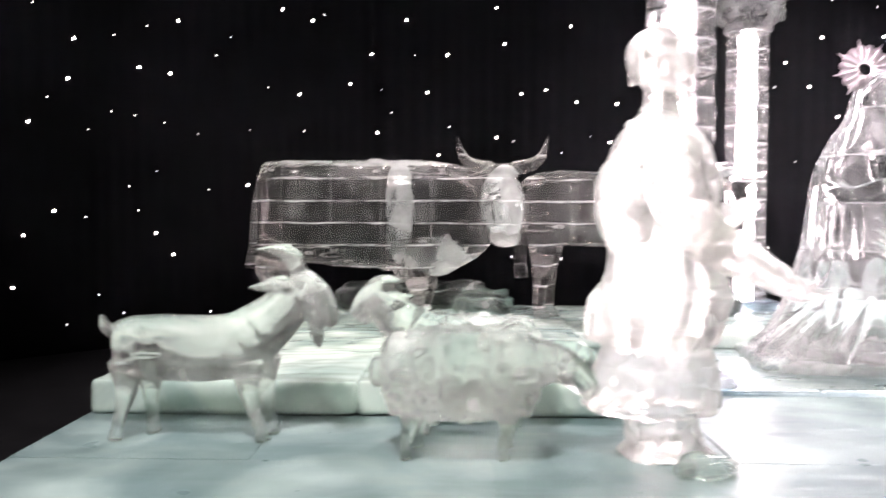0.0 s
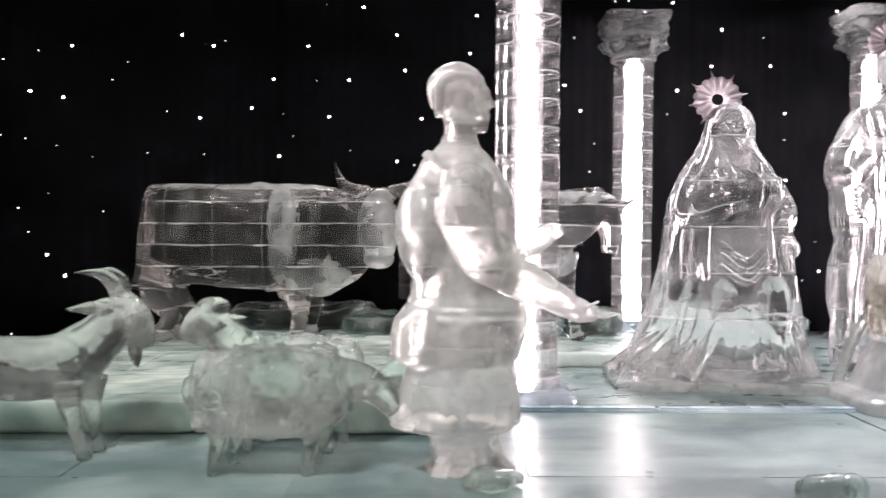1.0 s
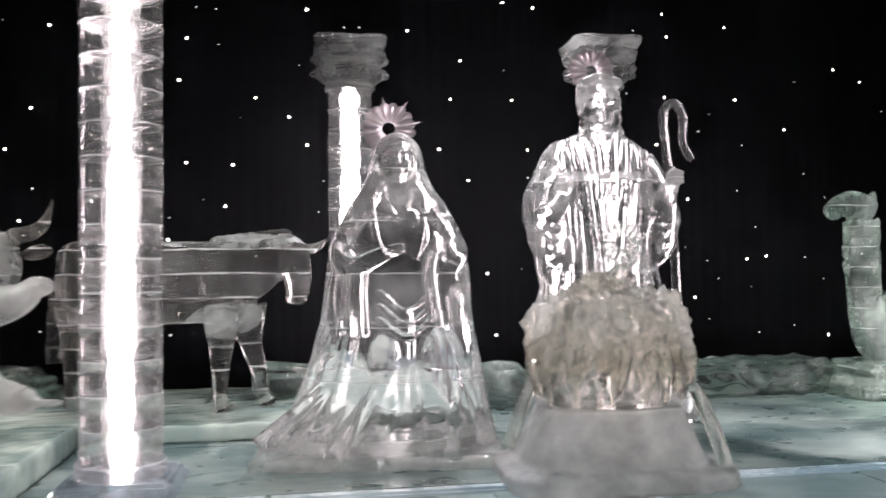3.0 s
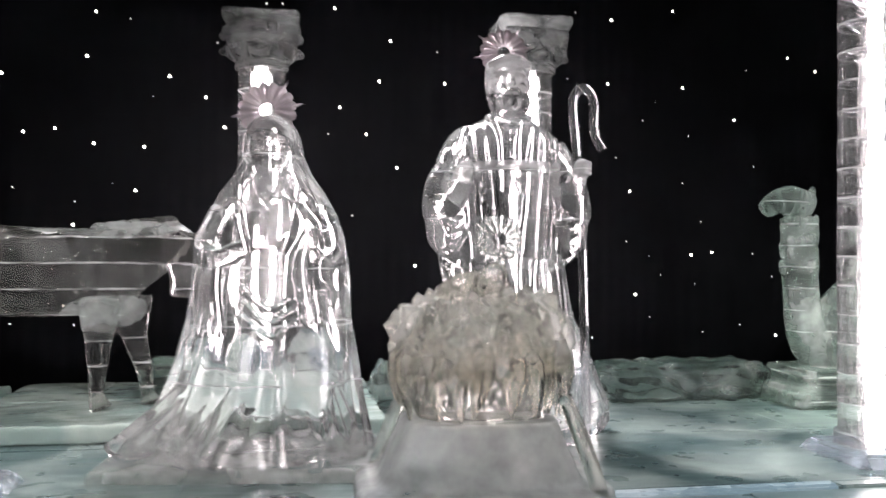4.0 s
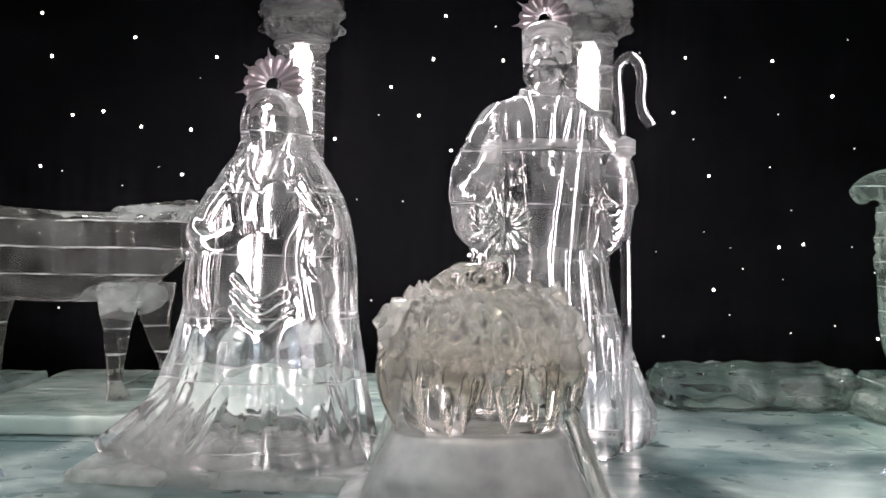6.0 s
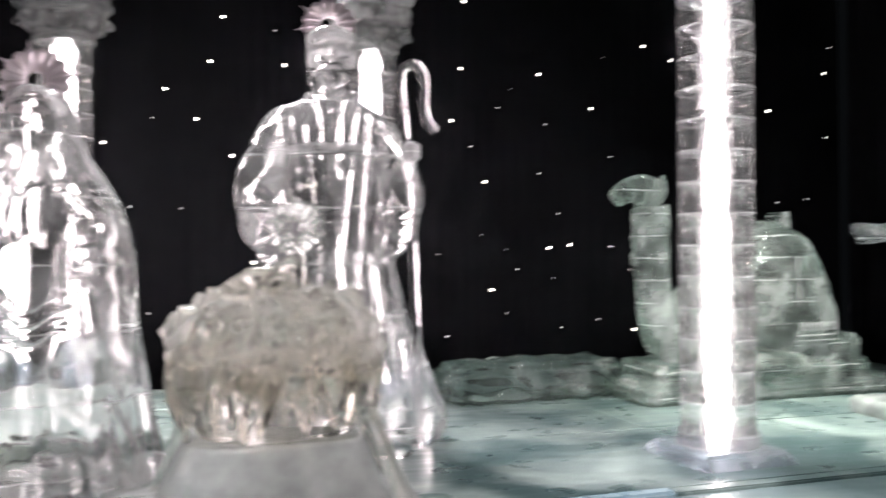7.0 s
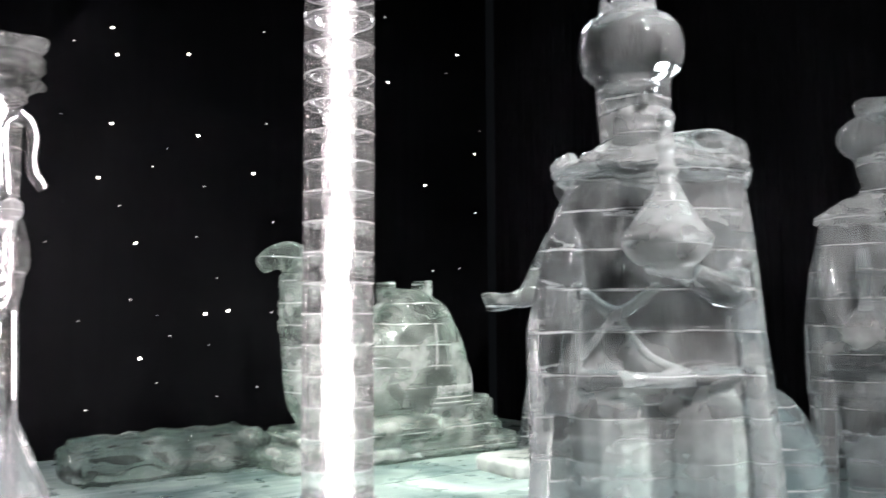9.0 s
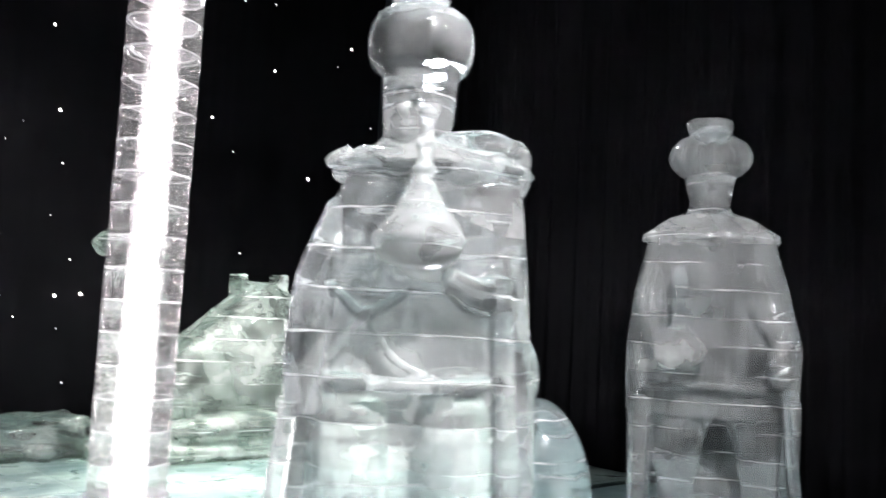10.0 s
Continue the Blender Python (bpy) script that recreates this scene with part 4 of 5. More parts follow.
def lock(bm, th, z0, z1, out, fat, lean=0.0):
    """One carved lock of straw that leaves the heap at z0 and hangs to z1 (or stands up, if z1 is higher)."""
    def on(z, more):
        q = float(np.interp(z, [0.5, 0.7, 0.9, 1.1, 1.25, 1.37, 1.46], [0.53, 0.57, 0.585, 0.585, 0.555, 0.47, 0.24])) + more
        return Vector((q * math.cos(th + lean * (z0 - z)), 0.76 * q * math.sin(th + lean * (z0 - z)), z))
    d = z1 - z0
    if d < 0:
        pts = [on(z0, -0.10), on(z0 + d * 0.2, out), on(z0 + d * 0.65, out * 1.25), on(z1, out * 1.15)]
    else:
        pts = [on(z0 - 0.05, -0.12), on(z0, out * 0.1), on(z0 + d * 0.6, out * 0.7), on(z0 + d * 0.8, out) + Vector((0, 0, d * 0.25))]
    wide = [0.7, 1.0, 1.05, 1.0, 0.85, 0.55, 0.06]
    tube(bm, curve_pts(pts, 2), [fat * w for w in wide], 5)


def tufts(me, count, squash, height, seed):
    """Cuts pointed, drooping tufts all over a carved skin."""
    n = len(me.vertices)
    co, no = np.empty(n * 3), np.empty(n * 3)
    me.vertices.foreach_get("co", co)
    me.vertices.foreach_get("normal", no)
    co, no = co.reshape(-1, 3), no.reshape(-1, 3)
    r = np.random.RandomState(seed)
    pick = co[r.choice(n, count * 6, replace=False)]
    k = np.array([1.0, 1.0, squash])
    tips = []
    for p in pick:
        if len(tips) < count and all(np.sum(((p - q) * k) ** 2) > 0.062 ** 2 for q in tips):
            tips.append(p)
    tips = np.array(tips)
    tall = height * r.uniform(0.35, 1.3, len(tips))
    near, top = np.full(n, 9.0), np.zeros(n)
    for p, h in zip(tips, tall):
        d = np.sqrt((((co - p) * k) ** 2).sum(1))
        closer = d < near
        near[closer], top[closer] = d[closer], h
    lift = top * np.clip(1 - near / 0.07, -0.15, 1)
    co = co + no * lift[:, None] - np.array([0, 0, 0.55]) * lift[:, None] * (1 - no[:, 2:3])
    me.vertices.foreach_set("co", co.ravel())
    me.update()
    return me


def heap(bm, name, material, locks):
    """A heap with sharp-cut locks, carved from one block."""
    for args in locks:
        lock(bm, *args)
    return carve(bm, name, 0.0085, material, chip=0.002, joint=0, seed=32, smooth=1, even=0)


bm = bmesh.new()
loft(bm, [(0.50, 0, 0, 0.42, 0.32), (0.60, 0, 0, 0.48, 0.365), (0.80, 0, 0, 0.50, 0.38), (1.05, 0, 0, 0.50, 0.38), (1.22, 0, 0, 0.42, 0.32), (1.34, 0.02, 0, 0.30, 0.24)], n=72)
locks = []
for i in range(20):
    th = 2 * math.pi * (i + rnd.uniform(-0.25, 0.25)) / 20
    locks.append((th, 1.06, rnd.uniform(0.60, 0.72), rnd.uniform(0.01, 0.045), rnd.uniform(0.040, 0.060), rnd.uniform(-0.3, 0.3)))
    locks.append((th + math.pi / 20, rnd.uniform(0.84, 0.98), rnd.uniform(0.52, 0.60), rnd.uniform(-0.02, 0.02), rnd.uniform(0.034, 0.052), rnd.uniform(-0.4, 0.4)))
part("straw", heap(bm, "straw", STRAW_ICE, locks), STRAW_ICE, manger, "clear carved ice straw with drooping ends")
bm = bmesh.new()
loft(bm, [(0.98, 0, 0, 0.50, 0.38), (1.02, 0, 0, 0.58, 0.44), (1.14, 0, 0, 0.575, 0.44), (1.25, 0, 0, 0.545, 0.415), (1.34, 0.02, 0, 0.46, 0.35), (1.40, 0.05, 0, 0.27, 0.22)], n=72, folds=[(9, 0.04, 0.04, 0.9)])
part("straw_crust", tufts(heap(bm, "straw_crust", SNOW_ICE, ()), 150, 0.42, 0.10, 5), SNOW_ICE, manger, "frosted crust of carved straw tufts, tinted cream as if in warm light")
bm = bmesh.new()
ball(bm, (0.06, -0.02, 1.52), (0.10, 0.10, 0.11))
limb(bm, [(-0.02, 0, 1.46), (-0.16, 0.02, 1.44), (-0.34, 0.04, 1.38)], [0.11, 0.13, 0.07])
limb(bm, [(0, -0.1, 1.48), (-0.10, -0.2, 1.48)], [0.04, 0.035])
statue(bm, "infant_figure", 0.0125, STRAW_ICE, pose(5.60, 6.92, 0.0), "small ice figure lying on the carved straw", "statue", joint=0, seed=33)
sunburst("sunburst_halo", pose(5.72, 7.02, 1.80, -4, 0, -3), 0.22, 16, "frosted sunburst halo above the manger", SHEEP_ICE)

# ---- animals ----


def ox():
    bm = bmesh.new()
    loft_x(bm, [(-1.30, 0.16, 1.52, 0.30, 0.46), (-1.24, 0.16, 1.50, 0.40, 0.54), (-1.0, 0.16, 1.48, 0.45, 0.57), (-0.5, 0.16, 1.45, 0.47, 0.60), (0.0, 0.16, 1.44, 0.46, 0.62), (0.5, 0.12, 1.46, 0.42, 0.60), (0.80, 0.05, 1.54, 0.34, 0.48), (1.1, -0.10, 1.62, 0.27, 0.36), (1.35, -0.25, 1.66, 0.22, 0.28)], power=3.2)
    limb(bm, [(0.25, 0.10, 1.1), (0.35, 0.08, 0.82), (0.30, 0.08, 0.70)], [0.30, 0.26, 0.1])
    ball(bm, (0.0, 0.16, 2.02), (0.16, 0.22, 0.07))
    limb(bm, [(1.34, -0.42, 1.50), (1.06, -0.12, 1.22), (0.70, 0.05, 0.98), (0.46, 0.10, 0.84)], [0.20, 0.27, 0.25, 0.14])
    # head turned to the visitors
    limb(bm, [(1.32, -0.25, 1.78), (1.42, -0.50, 1.62), (1.44, -0.66, 1.38), (1.44, -0.72, 1.22)], [0.25, 0.24, 0.19, 0.15])
    ball(bm, (1.44, -0.76, 1.22), (0.17, 0.12, 0.12))
    ball(bm, (1.42, -0.42, 1.90), (0.20, 0.15, 0.10))
    for s in (-1, 1):
        limb(bm, [(1.42 + 0.12 * s, -0.42, 1.95), (1.42 + 0.30 * s, -0.44, 1.98), (1.42 + 0.43 * s, -0.46, 2.09), (1.42 + 0.50 * s, -0.46, 2.31)], [0.075, 0.07, 0.048, 0.008])
        ball(bm, (1.42 + 0.34 * s, -0.40, 1.80), (0.14, 0.04, 0.07), Matrix.Rotation(-0.2 * s, 4, "Y"))
    for x, y in ((-1.05, -0.12), (-1.0, 0.42), (0.48, -0.12), (0.56, 0.40)):
        k = 1 if x < 0 else 0
        limb(bm, [(x, y, 1.15), (x - 0.10 * k, y, 0.80), (x + 0.05 * k + 0.02, y, 0.55), (x - 0.02, y, 0.36), (x + 0.02, y, 0.24)], [0.26, 0.17, 0.10, 0.085, 0.13])
    limb(bm, [(-1.32, 0.16, 1.90), (-1.40, 0.16, 1.5), (-1.42, 0.14, 1.1), (-1.44, 0.14, 0.82)], [0.05, 0.045, 0.05, 0.08])
    return bm


def loft_x(bm, rings, n=40, power=2.4):
    """Body along x through rounded sections (x, cy, cz, ry, rz)."""
    loops = []
    dense = []
    for a, b in zip(rings, rings[1:]):
        k = max(1, int((b[0] - a[0]) / 0.05))
        dense += [tuple(a[j] + (b[j] - a[j]) * i / k for j in range(5)) for i in range(k)]
    dense.append(rings[-1])
    for x, cy, cz, ry, rz in dense:
        row = []
        for i in range(n):
            th = 2 * math.pi * i / n
            c, s = math.cos(th), math.sin(th)
            q = (abs(c) ** power + abs(s) ** power) ** (-1 / power)
            row.append(bm.verts.new((x, cy + ry * c * q, cz + rz * s * q)))
        loops.append(row)
    for a, b in zip(loops, loops[1:]):
        for i in range(n):
            bm.faces.new((a[i], a[(i + 1) % n], b[(i + 1) % n], b[i]))
    bm.faces.new(loops[0][::-1])
    bm.faces.new(loops[-1])


ox_ob = statue(ox(), "ox_sculpture", 0.018, [OX_ICE, OX_FROST], pose(-0.92, 9.4, 0.0), "clear ice ox of stacked blocks with curved horns", "animal sculpture", drape=0.006, drape_scale=(6, 6, 6), chip=0.004, seed=14, frosted=[((1.44, -0.6, 1.55), (0.26, 0.4, 0.42)), ((0.30, 0.0, 1.5), (0.16, 0.8, 0.6)), ((0.7, 0.0, 1.0), (0.45, 0.5, 0.25)), ((-0.2, 0.16, 2.05), (1.4, 0.5, 0.10))])


def donkey():
    bm = bmesh.new()
    loft_x(bm, [(-1.12, 0, 1.55, 0.20, 0.30), (-1.02, 0, 1.53, 0.30, 0.40), (-0.7, 0, 1.52, 0.35, 0.44), (-0.2, 0, 1.50, 0.37, 0.43), (0.3, 0, 1.50, 0.35, 0.42), (0.7, 0, 1.56, 0.28, 0.36), (1.0, 0, 1.70, 0.20, 0.26), (1.2, 0, 1.80, 0.15, 0.19)], power=2.8)
    limb(bm, [(0.3, 0, 1.4), (0.55, 0, 1.2), (0.5, 0, 1.08)], [0.3, 0.22, 0.08])
    limb(bm, [(1.05, 0, 1.86), (1.20, -0.05, 1.78), (1.26, -0.12, 1.50), (1.24, -0.16, 1.27)], [0.16, 0.18, 0.135, 0.10])
    for s in (-1, 1):
        limb(bm, [(1.24, 0.06 * s, 1.86), (1.40, 0.10 * s, 1.84), (1.58, 0.14 * s, 1.94)], [0.05, 0.055, 0.01])
    for k in range(7):
        ball(bm, (0.45 + 0.11 * k, 0, 1.93 + 0.012 * k), (0.09, 0.05, 0.06), sub=2)
    for x, y, dx in ((-0.92, -0.15, -0.05), (-0.85, 0.18, 0.0), (0.50, -0.15, -0.02), (0.70, 0.15, 0.18)):
        limb(bm, [(x, y, 1.25), (x + dx * 0.3, y, 0.85), (x + dx * 0.8, y, 0.55), (x + dx, y, 0.34), (x + dx + 0.04, y, 0.20)], [0.22, 0.12, 0.08, 0.07, 0.11])
    limb(bm, [(-1.1, 0, 1.7), (-1.2, 0, 1.3), (-1.18, 0, 0.7)], [0.05, 0.05, 0.09])
    return bm


statue(donkey(), "donkey_sculpture", 0.017, [OX_ICE, OX_FROST], pose(1.95, 9.75, 0.0, 0, 0, -4), "clear ice donkey of stacked blocks with lowered head", "animal sculpture", drape=0.006, drape_scale=(6, 6, 6), chip=0.004, seed=15, frosted=[((0.5, 0, 1.9), (0.9, 0.3, 0.10)), ((0.5, 0, 1.15), (0.4, 0.4, 0.2))])


def goat():
    bm = bmesh.new()
    loft_x(bm, [(-0.60, 0, 0.62, 0.10, 0.14), (-0.52, 0, 0.60, 0.17, 0.19), (-0.3, 0, 0.59, 0.20, 0.215), (0.0, 0, 0.585, 0.205, 0.215), (0.25, 0, 0.62, 0.19, 0.215), (0.42, 0, 0.68, 0.14, 0.18)], power=2.4)
    limb(bm, [(0.28, 0, 0.66), (0.46, -0.02, 0.80), (0.60, -0.05, 0.95)], [0.21, 0.165, 0.125])
    limb(bm, [(0.60, -0.04, 1.00), (0.72, -0.12, 0.93), (0.82, -0.19, 0.80)], [0.125, 0.115, 0.07])
    ball(bm, (0.825, -0.20, 0.80), (0.055, 0.05, 0.05), sub=2)
    for s in (-1, 1):
        limb(bm, [(0.60, -0.04 + 0.05 * s, 1.08), (0.57, -0.04 + 0.08 * s, 1.17), (0.49, -0.04 + 0.10 * s, 1.23), (0.34, -0.04 + 0.13 * s, 1.235)], [0.055, 0.050, 0.038, 0.010])
        limb(bm, [(0.57, -0.06 + 0.09 * s, 1.00), (0.46, -0.06 + 0.15 * s, 1.01), (0.33, -0.06 + 0.20 * s, 1.005)], [0.03, 0.048, 0.012])
        ball(bm, (0.70, -0.10 + 0.085 * s, 0.985), (0.028, 0.02, 0.022), sub=2)
    limb(bm, [(0.72, -0.14, 0.82), (0.74, -0.16, 0.70), (0.75, -0.16, 0.62)], [0.05, 0.04, 0.012])
    limb(bm, [(-0.60, 0, 0.68), (-0.67, 0, 0.72), (-0.70, 0, 0.80)], [0.05, 0.04, 0.015])
    for x, y, dx in ((-0.50, -0.10, -0.08), (-0.42, 0.10, 0.02), (0.28, -0.10, 0.10), (0.34, 0.10, 0.06)):
        limb(bm, [(x, y, 0.52), (x, y, 0.36), (x + dx * 0.4, y, 0.20), (x + dx * 0.8, y, 0.08), (x + dx, y, 0.0)], [0.12, 0.075, 0.045, 0.04, 0.05])
    return bm


statue(goat(), "goat_sculpture", 0.0115, SHEEP_ICE, pose(-1.58, 5.32, 0.0), "frosted ice goat with short horns and raised head", "animal sculpture", joint=0, chip=0.004, drape=0.004, drape_scale=(14, 14, 14), seed=16)


def sheep(head_up):
    bm = bmesh.new()
    loft_x(bm, [(-0.50, 0, 0.52, 0.14, 0.14), (-0.44, 0, 0.50, 0.24, 0.24), (-0.2, 0, 0.50, 0.28, 0.28), (0.1, 0, 0.50, 0.28, 0.285), (0.34, 0, 0.50, 0.25, 0.26), (0.46, 0, 0.50, 0.15, 0.16)], power=2.6)
    r = random.Random(3)
    for k in range(34):
        a, x = r.uniform(-0.5, math.pi + 0.5), r.uniform(-0.42, 0.38)
        ball(bm, (x, 0.25 * math.cos(a), 0.50 + 0.25 * math.sin(a)), (0.09, 0.06, 0.06), sub=2)
    for k in range(26):
        x = -0.42 + 0.032 * k
        for s in (-1, 1):
            limb(bm, [(x, 0.24 * s, 0.42), (x + r.uniform(-0.01, 0.01), 0.23 * s, 0.34), (x + r.uniform(-0.02, 0.02), 0.19 * s, r.uniform(0.25, 0.29))], [0.034, 0.03, 0.008], 3)
    for k in range(40):
        a, x = 2.4 * r.random() - 1.2, r.uniform(-0.40, 0.36)
        for s in (-1, 1):
            y, z = 0.285 * s * math.cos(a), 0.50 + 0.285 * math.sin(a)
            limb(bm, [(x, y * 0.95, z + 0.05), (x + r.uniform(-0.015, 0.015), y * 1.02, z), (x, y * 0.99, z - 0.06)], [0.010, 0.020, 0.006], 3)
    if head_up:
        limb(bm, [(0.34, 0, 0.64), (0.48, 0, 0.76), (0.58, -0.02, 0.86)], [0.19, 0.15, 0.13])
        limb(bm, [(0.57, -0.02, 0.90), (0.67, -0.02, 0.84), (0.74, -0.02, 0.74)], [0.135, 0.115, 0.075])
        for s in (-1, 1):
            limb(bm, [(0.55, 0.08 * s, 0.89), (0.46, 0.20 * s, 0.87), (0.38, 0.26 * s, 0.88)], [0.035, 0.045, 0.015])
        ball(bm, (0.56, -0.02, 0.98), (0.12, 0.11, 0.07), sub=2)
    else:
        limb(bm, [(0.40, 0, 0.56), (0.56, -0.02, 0.56), (0.66, -0.04, 0.52)], [0.17, 0.12, 0.10])
        limb(bm, [(0.64, -0.04, 0.54), (0.72, -0.05, 0.46), (0.78, -0.06, 0.38)], [0.105, 0.085, 0.055])
        for s in (-1, 1):
            limb(bm, [(0.64, -0.04 + 0.08 * s, 0.56), (0.60, -0.04 + 0.18 * s, 0.52)], [0.03, 0.018])
    for x, y in ((-0.32, -0.13), (-0.26, 0.13), (0.26, -0.13), (0.30, 0.13)):
        limb(bm, [(x, y, 0.34), (x, y, 0.2), (x - 0.03, y, 0.08), (x - 0.02, y, 0.0)], [0.09, 0.05, 0.032, 0.042])
    ball(bm, (-0.53, 0, 0.50), (0.05, 0.05, 0.1), sub=2)
    return bm


statue(sheep(False), "sheep_sculpture", 0.0125, SHEEP_ICE, pose(0.08, 5.0, 0.0), "frosted ice sheep with curly fleece and lowered head", "animal sculpture", joint=0, chip=0.006, seed=17)
statue(sheep(True), "sheep_sculpture", 0.0125, SHEEP_ICE, pose(0.10, 5.55, 0.0, 0, 0, 176), "frosted ice sheep with raised head beside another sheep", "animal sculpture", joint=0, chip=0.006, seed=18)


def camel():
    bm = bmesh.new()
    loft_x(bm, [(-0.95, 0, 0.70, 0.22, 0.25), (-0.80, 0, 0.78, 0.40, 0.42), (-0.4, 0, 0.92, 0.52, 0.60), (0.0, 0, 1.08, 0.58, 0.78), (0.35, 0, 1.16, 0.58, 0.86), (0.66, 0, 1.10, 0.56, 0.80), (0.87, 0, 0.92, 0.50, 0.62), (1.02, 0, 0.72, 0.42, 0.42), (1.10, 0, 0.62, 0.25, 0.25)], power=2.8)
    box(bm, (-0.02, -0.18, 1.84), (0.60, 0.22, 2.02), 0.03)
    box(bm, (0.52, -0.16, 1.98), (0.61, 0.20, 2.13), 0.015)
    box(bm, (-0.02, -0.16, 1.98), (0.07, 0.20, 2.11), 0.015)
    limb(bm, [(-0.75, 0, 0.55), (-1.06, -0.04, 0.75), (-1.17, -0.06, 1.2), (-1.20, -0.06, 1.7), (-1.20, -0.06, 2.15)], [0.30, 0.24, 0.20, 0.20, 0.21])
    r = random.Random(5)
    for k in range(60):
        z, a = r.uniform(1.55, 2.15), r.uniform(0, 6.28)
        ball(bm, (-1.21 + 0.19 * math.cos(a), -0.06 + 0.19 * math.sin(a), z), (0.04, 0.04, 0.07), sub=1)
    limb(bm, [(-1.13, -0.06, 2.28), (-1.34, -0.10, 2.36), (-1.55, -0.14, 2.32), (-1.68, -0.17, 2.24)], [0.19, 0.17, 0.13, 0.11])
    for s in (-1, 1):
        ball(bm, (-1.12, -0.06 + 0.13 * s, 2.45), (0.05, 0.03, 0.07), sub=2)
    box(bm, (-1.56, -0.60, 0.0), (1.68, 0.60, 0.26), 0.06)
    box(bm, (-1.36, -0.52, 0.2), (1.45, 0.52, 0.44), 0.06)
    box(bm, (0.85, -0.45, 0.3), (1.37, 0.45, 0.72), 0.06)
    limb(bm, [(-0.9, -0.45, 0.36), (-0.2, -0.56, 0.42), (0.4, -0.56, 0.40)], [0.12, 0.14, 0.13])
    return bm


camel_ob = statue(camel(), "camel_sculpture", 0.019, CAMEL_ICE, pose(11.20, 10.05, 0.0, 0, 0, 0), "frosted green-white ice camel lying on an ice slab with a saddle", "animal sculpture", chip=0.006, drape=0.006, drape_scale=(7, 7, 7), seed=19)



def trim_bars(thing, bars, material, name, label, proud=0.006):
    """Thin raised bars laid on the side of a sculpture that faces the visitors. bars: (x0, z0, x1, z1, width)."""
    tree = BVHTree.FromPolygons([v.co for v in thing.data.vertices], [p.vertices for p in thing.data.polygons])
    bm = bmesh.new()
    for x0, z0, x1, z1, w in bars:
        pts = []
        k = max(1, int(math.hypot(x1 - x0, z1 - z0) / 0.05))
        for i in range(k + 1):
            x, z = x0 + (x1 - x0) * i / k, z0 + (z1 - z0) * i / k
            hit = tree.ray_cast(Vector((x, -3, z)), Vector((0, 1, 0)))[0]
            if hit is not None:
                pts.append(Vector((x, hit.y - proud, z)))
        if len(pts) > 1:
            tube(bm, pts, w, 8)
    return part(name, bm, material, thing, label)


bars = [(0.36, 0.72, 0.98, 0.72, 0.010), (0.36, 0.66, 0.98, 0.66, 0.008), (0.98, 0.72, 0.98, 1.14, 0.010)]
for k in range(6):
    x = 0.38 + 0.10 * k
    bars += [(x, 0.78, x, 0.86, 0.010), (x, 0.86, x + 0.05, 0.86, 0.010), (x + 0.05, 0.86, x + 0.05, 0.78, 0.010), (x + 0.05, 0.78, x + 0.10, 0.78, 0.010)]
trim_bars(camel_ob, bars, RIM_ICE, "blanket_border", "white key-pattern border carved on the saddle blanket")
bars = []
for k in range(9):
    z = 1.06 + 0.06 * k
    bars += [(0.34, z, 0.36, z + 0.03, 0.011), (0.36, z + 0.03, 0.34, z + 0.06, 0.011)]
trim_bars(camel_ob, bars, RIM_ICE, "blanket_cord", "white twisted cord carved on the saddle blanket")

# ---- kings ----


def crown(bm, c, r, z0, z1, spikes):
    n = spikes * 6
    lo = [[bm.verts.new((c[0] + rr * math.cos(2 * math.pi * i / n), c[1] + rr * math.sin(2 * math.pi * i / n), z0)) for i in range(n)] for rr in (r, r - 0.03)]
    hi = [[bm.verts.new((c[0] + rr * 1.03 * math.cos(2 * math.pi * i / n), c[1] + rr * 1.03 * math.sin(2 * math.pi * i / n), z0 + (z1 - z0) * (0.45 + 0.55 * abs(i % 6 - 3) / 3))) for i in range(n)] for rr in (r, r - 0.03)]
    for i in range(n):
        j = (i + 1) % n
        bm.faces.new((lo[0][i], lo[0][j], hi[0][j], hi[0][i]))
        bm.faces.new((lo[1][i], hi[1][i], hi[1][j], lo[1][j]))
        bm.faces.new((hi[0][i], hi[0][j], hi[1][j], hi[1][i]))
        bm.faces.new((lo[0][i], lo[1][i], lo[1][j], lo[0][j]))


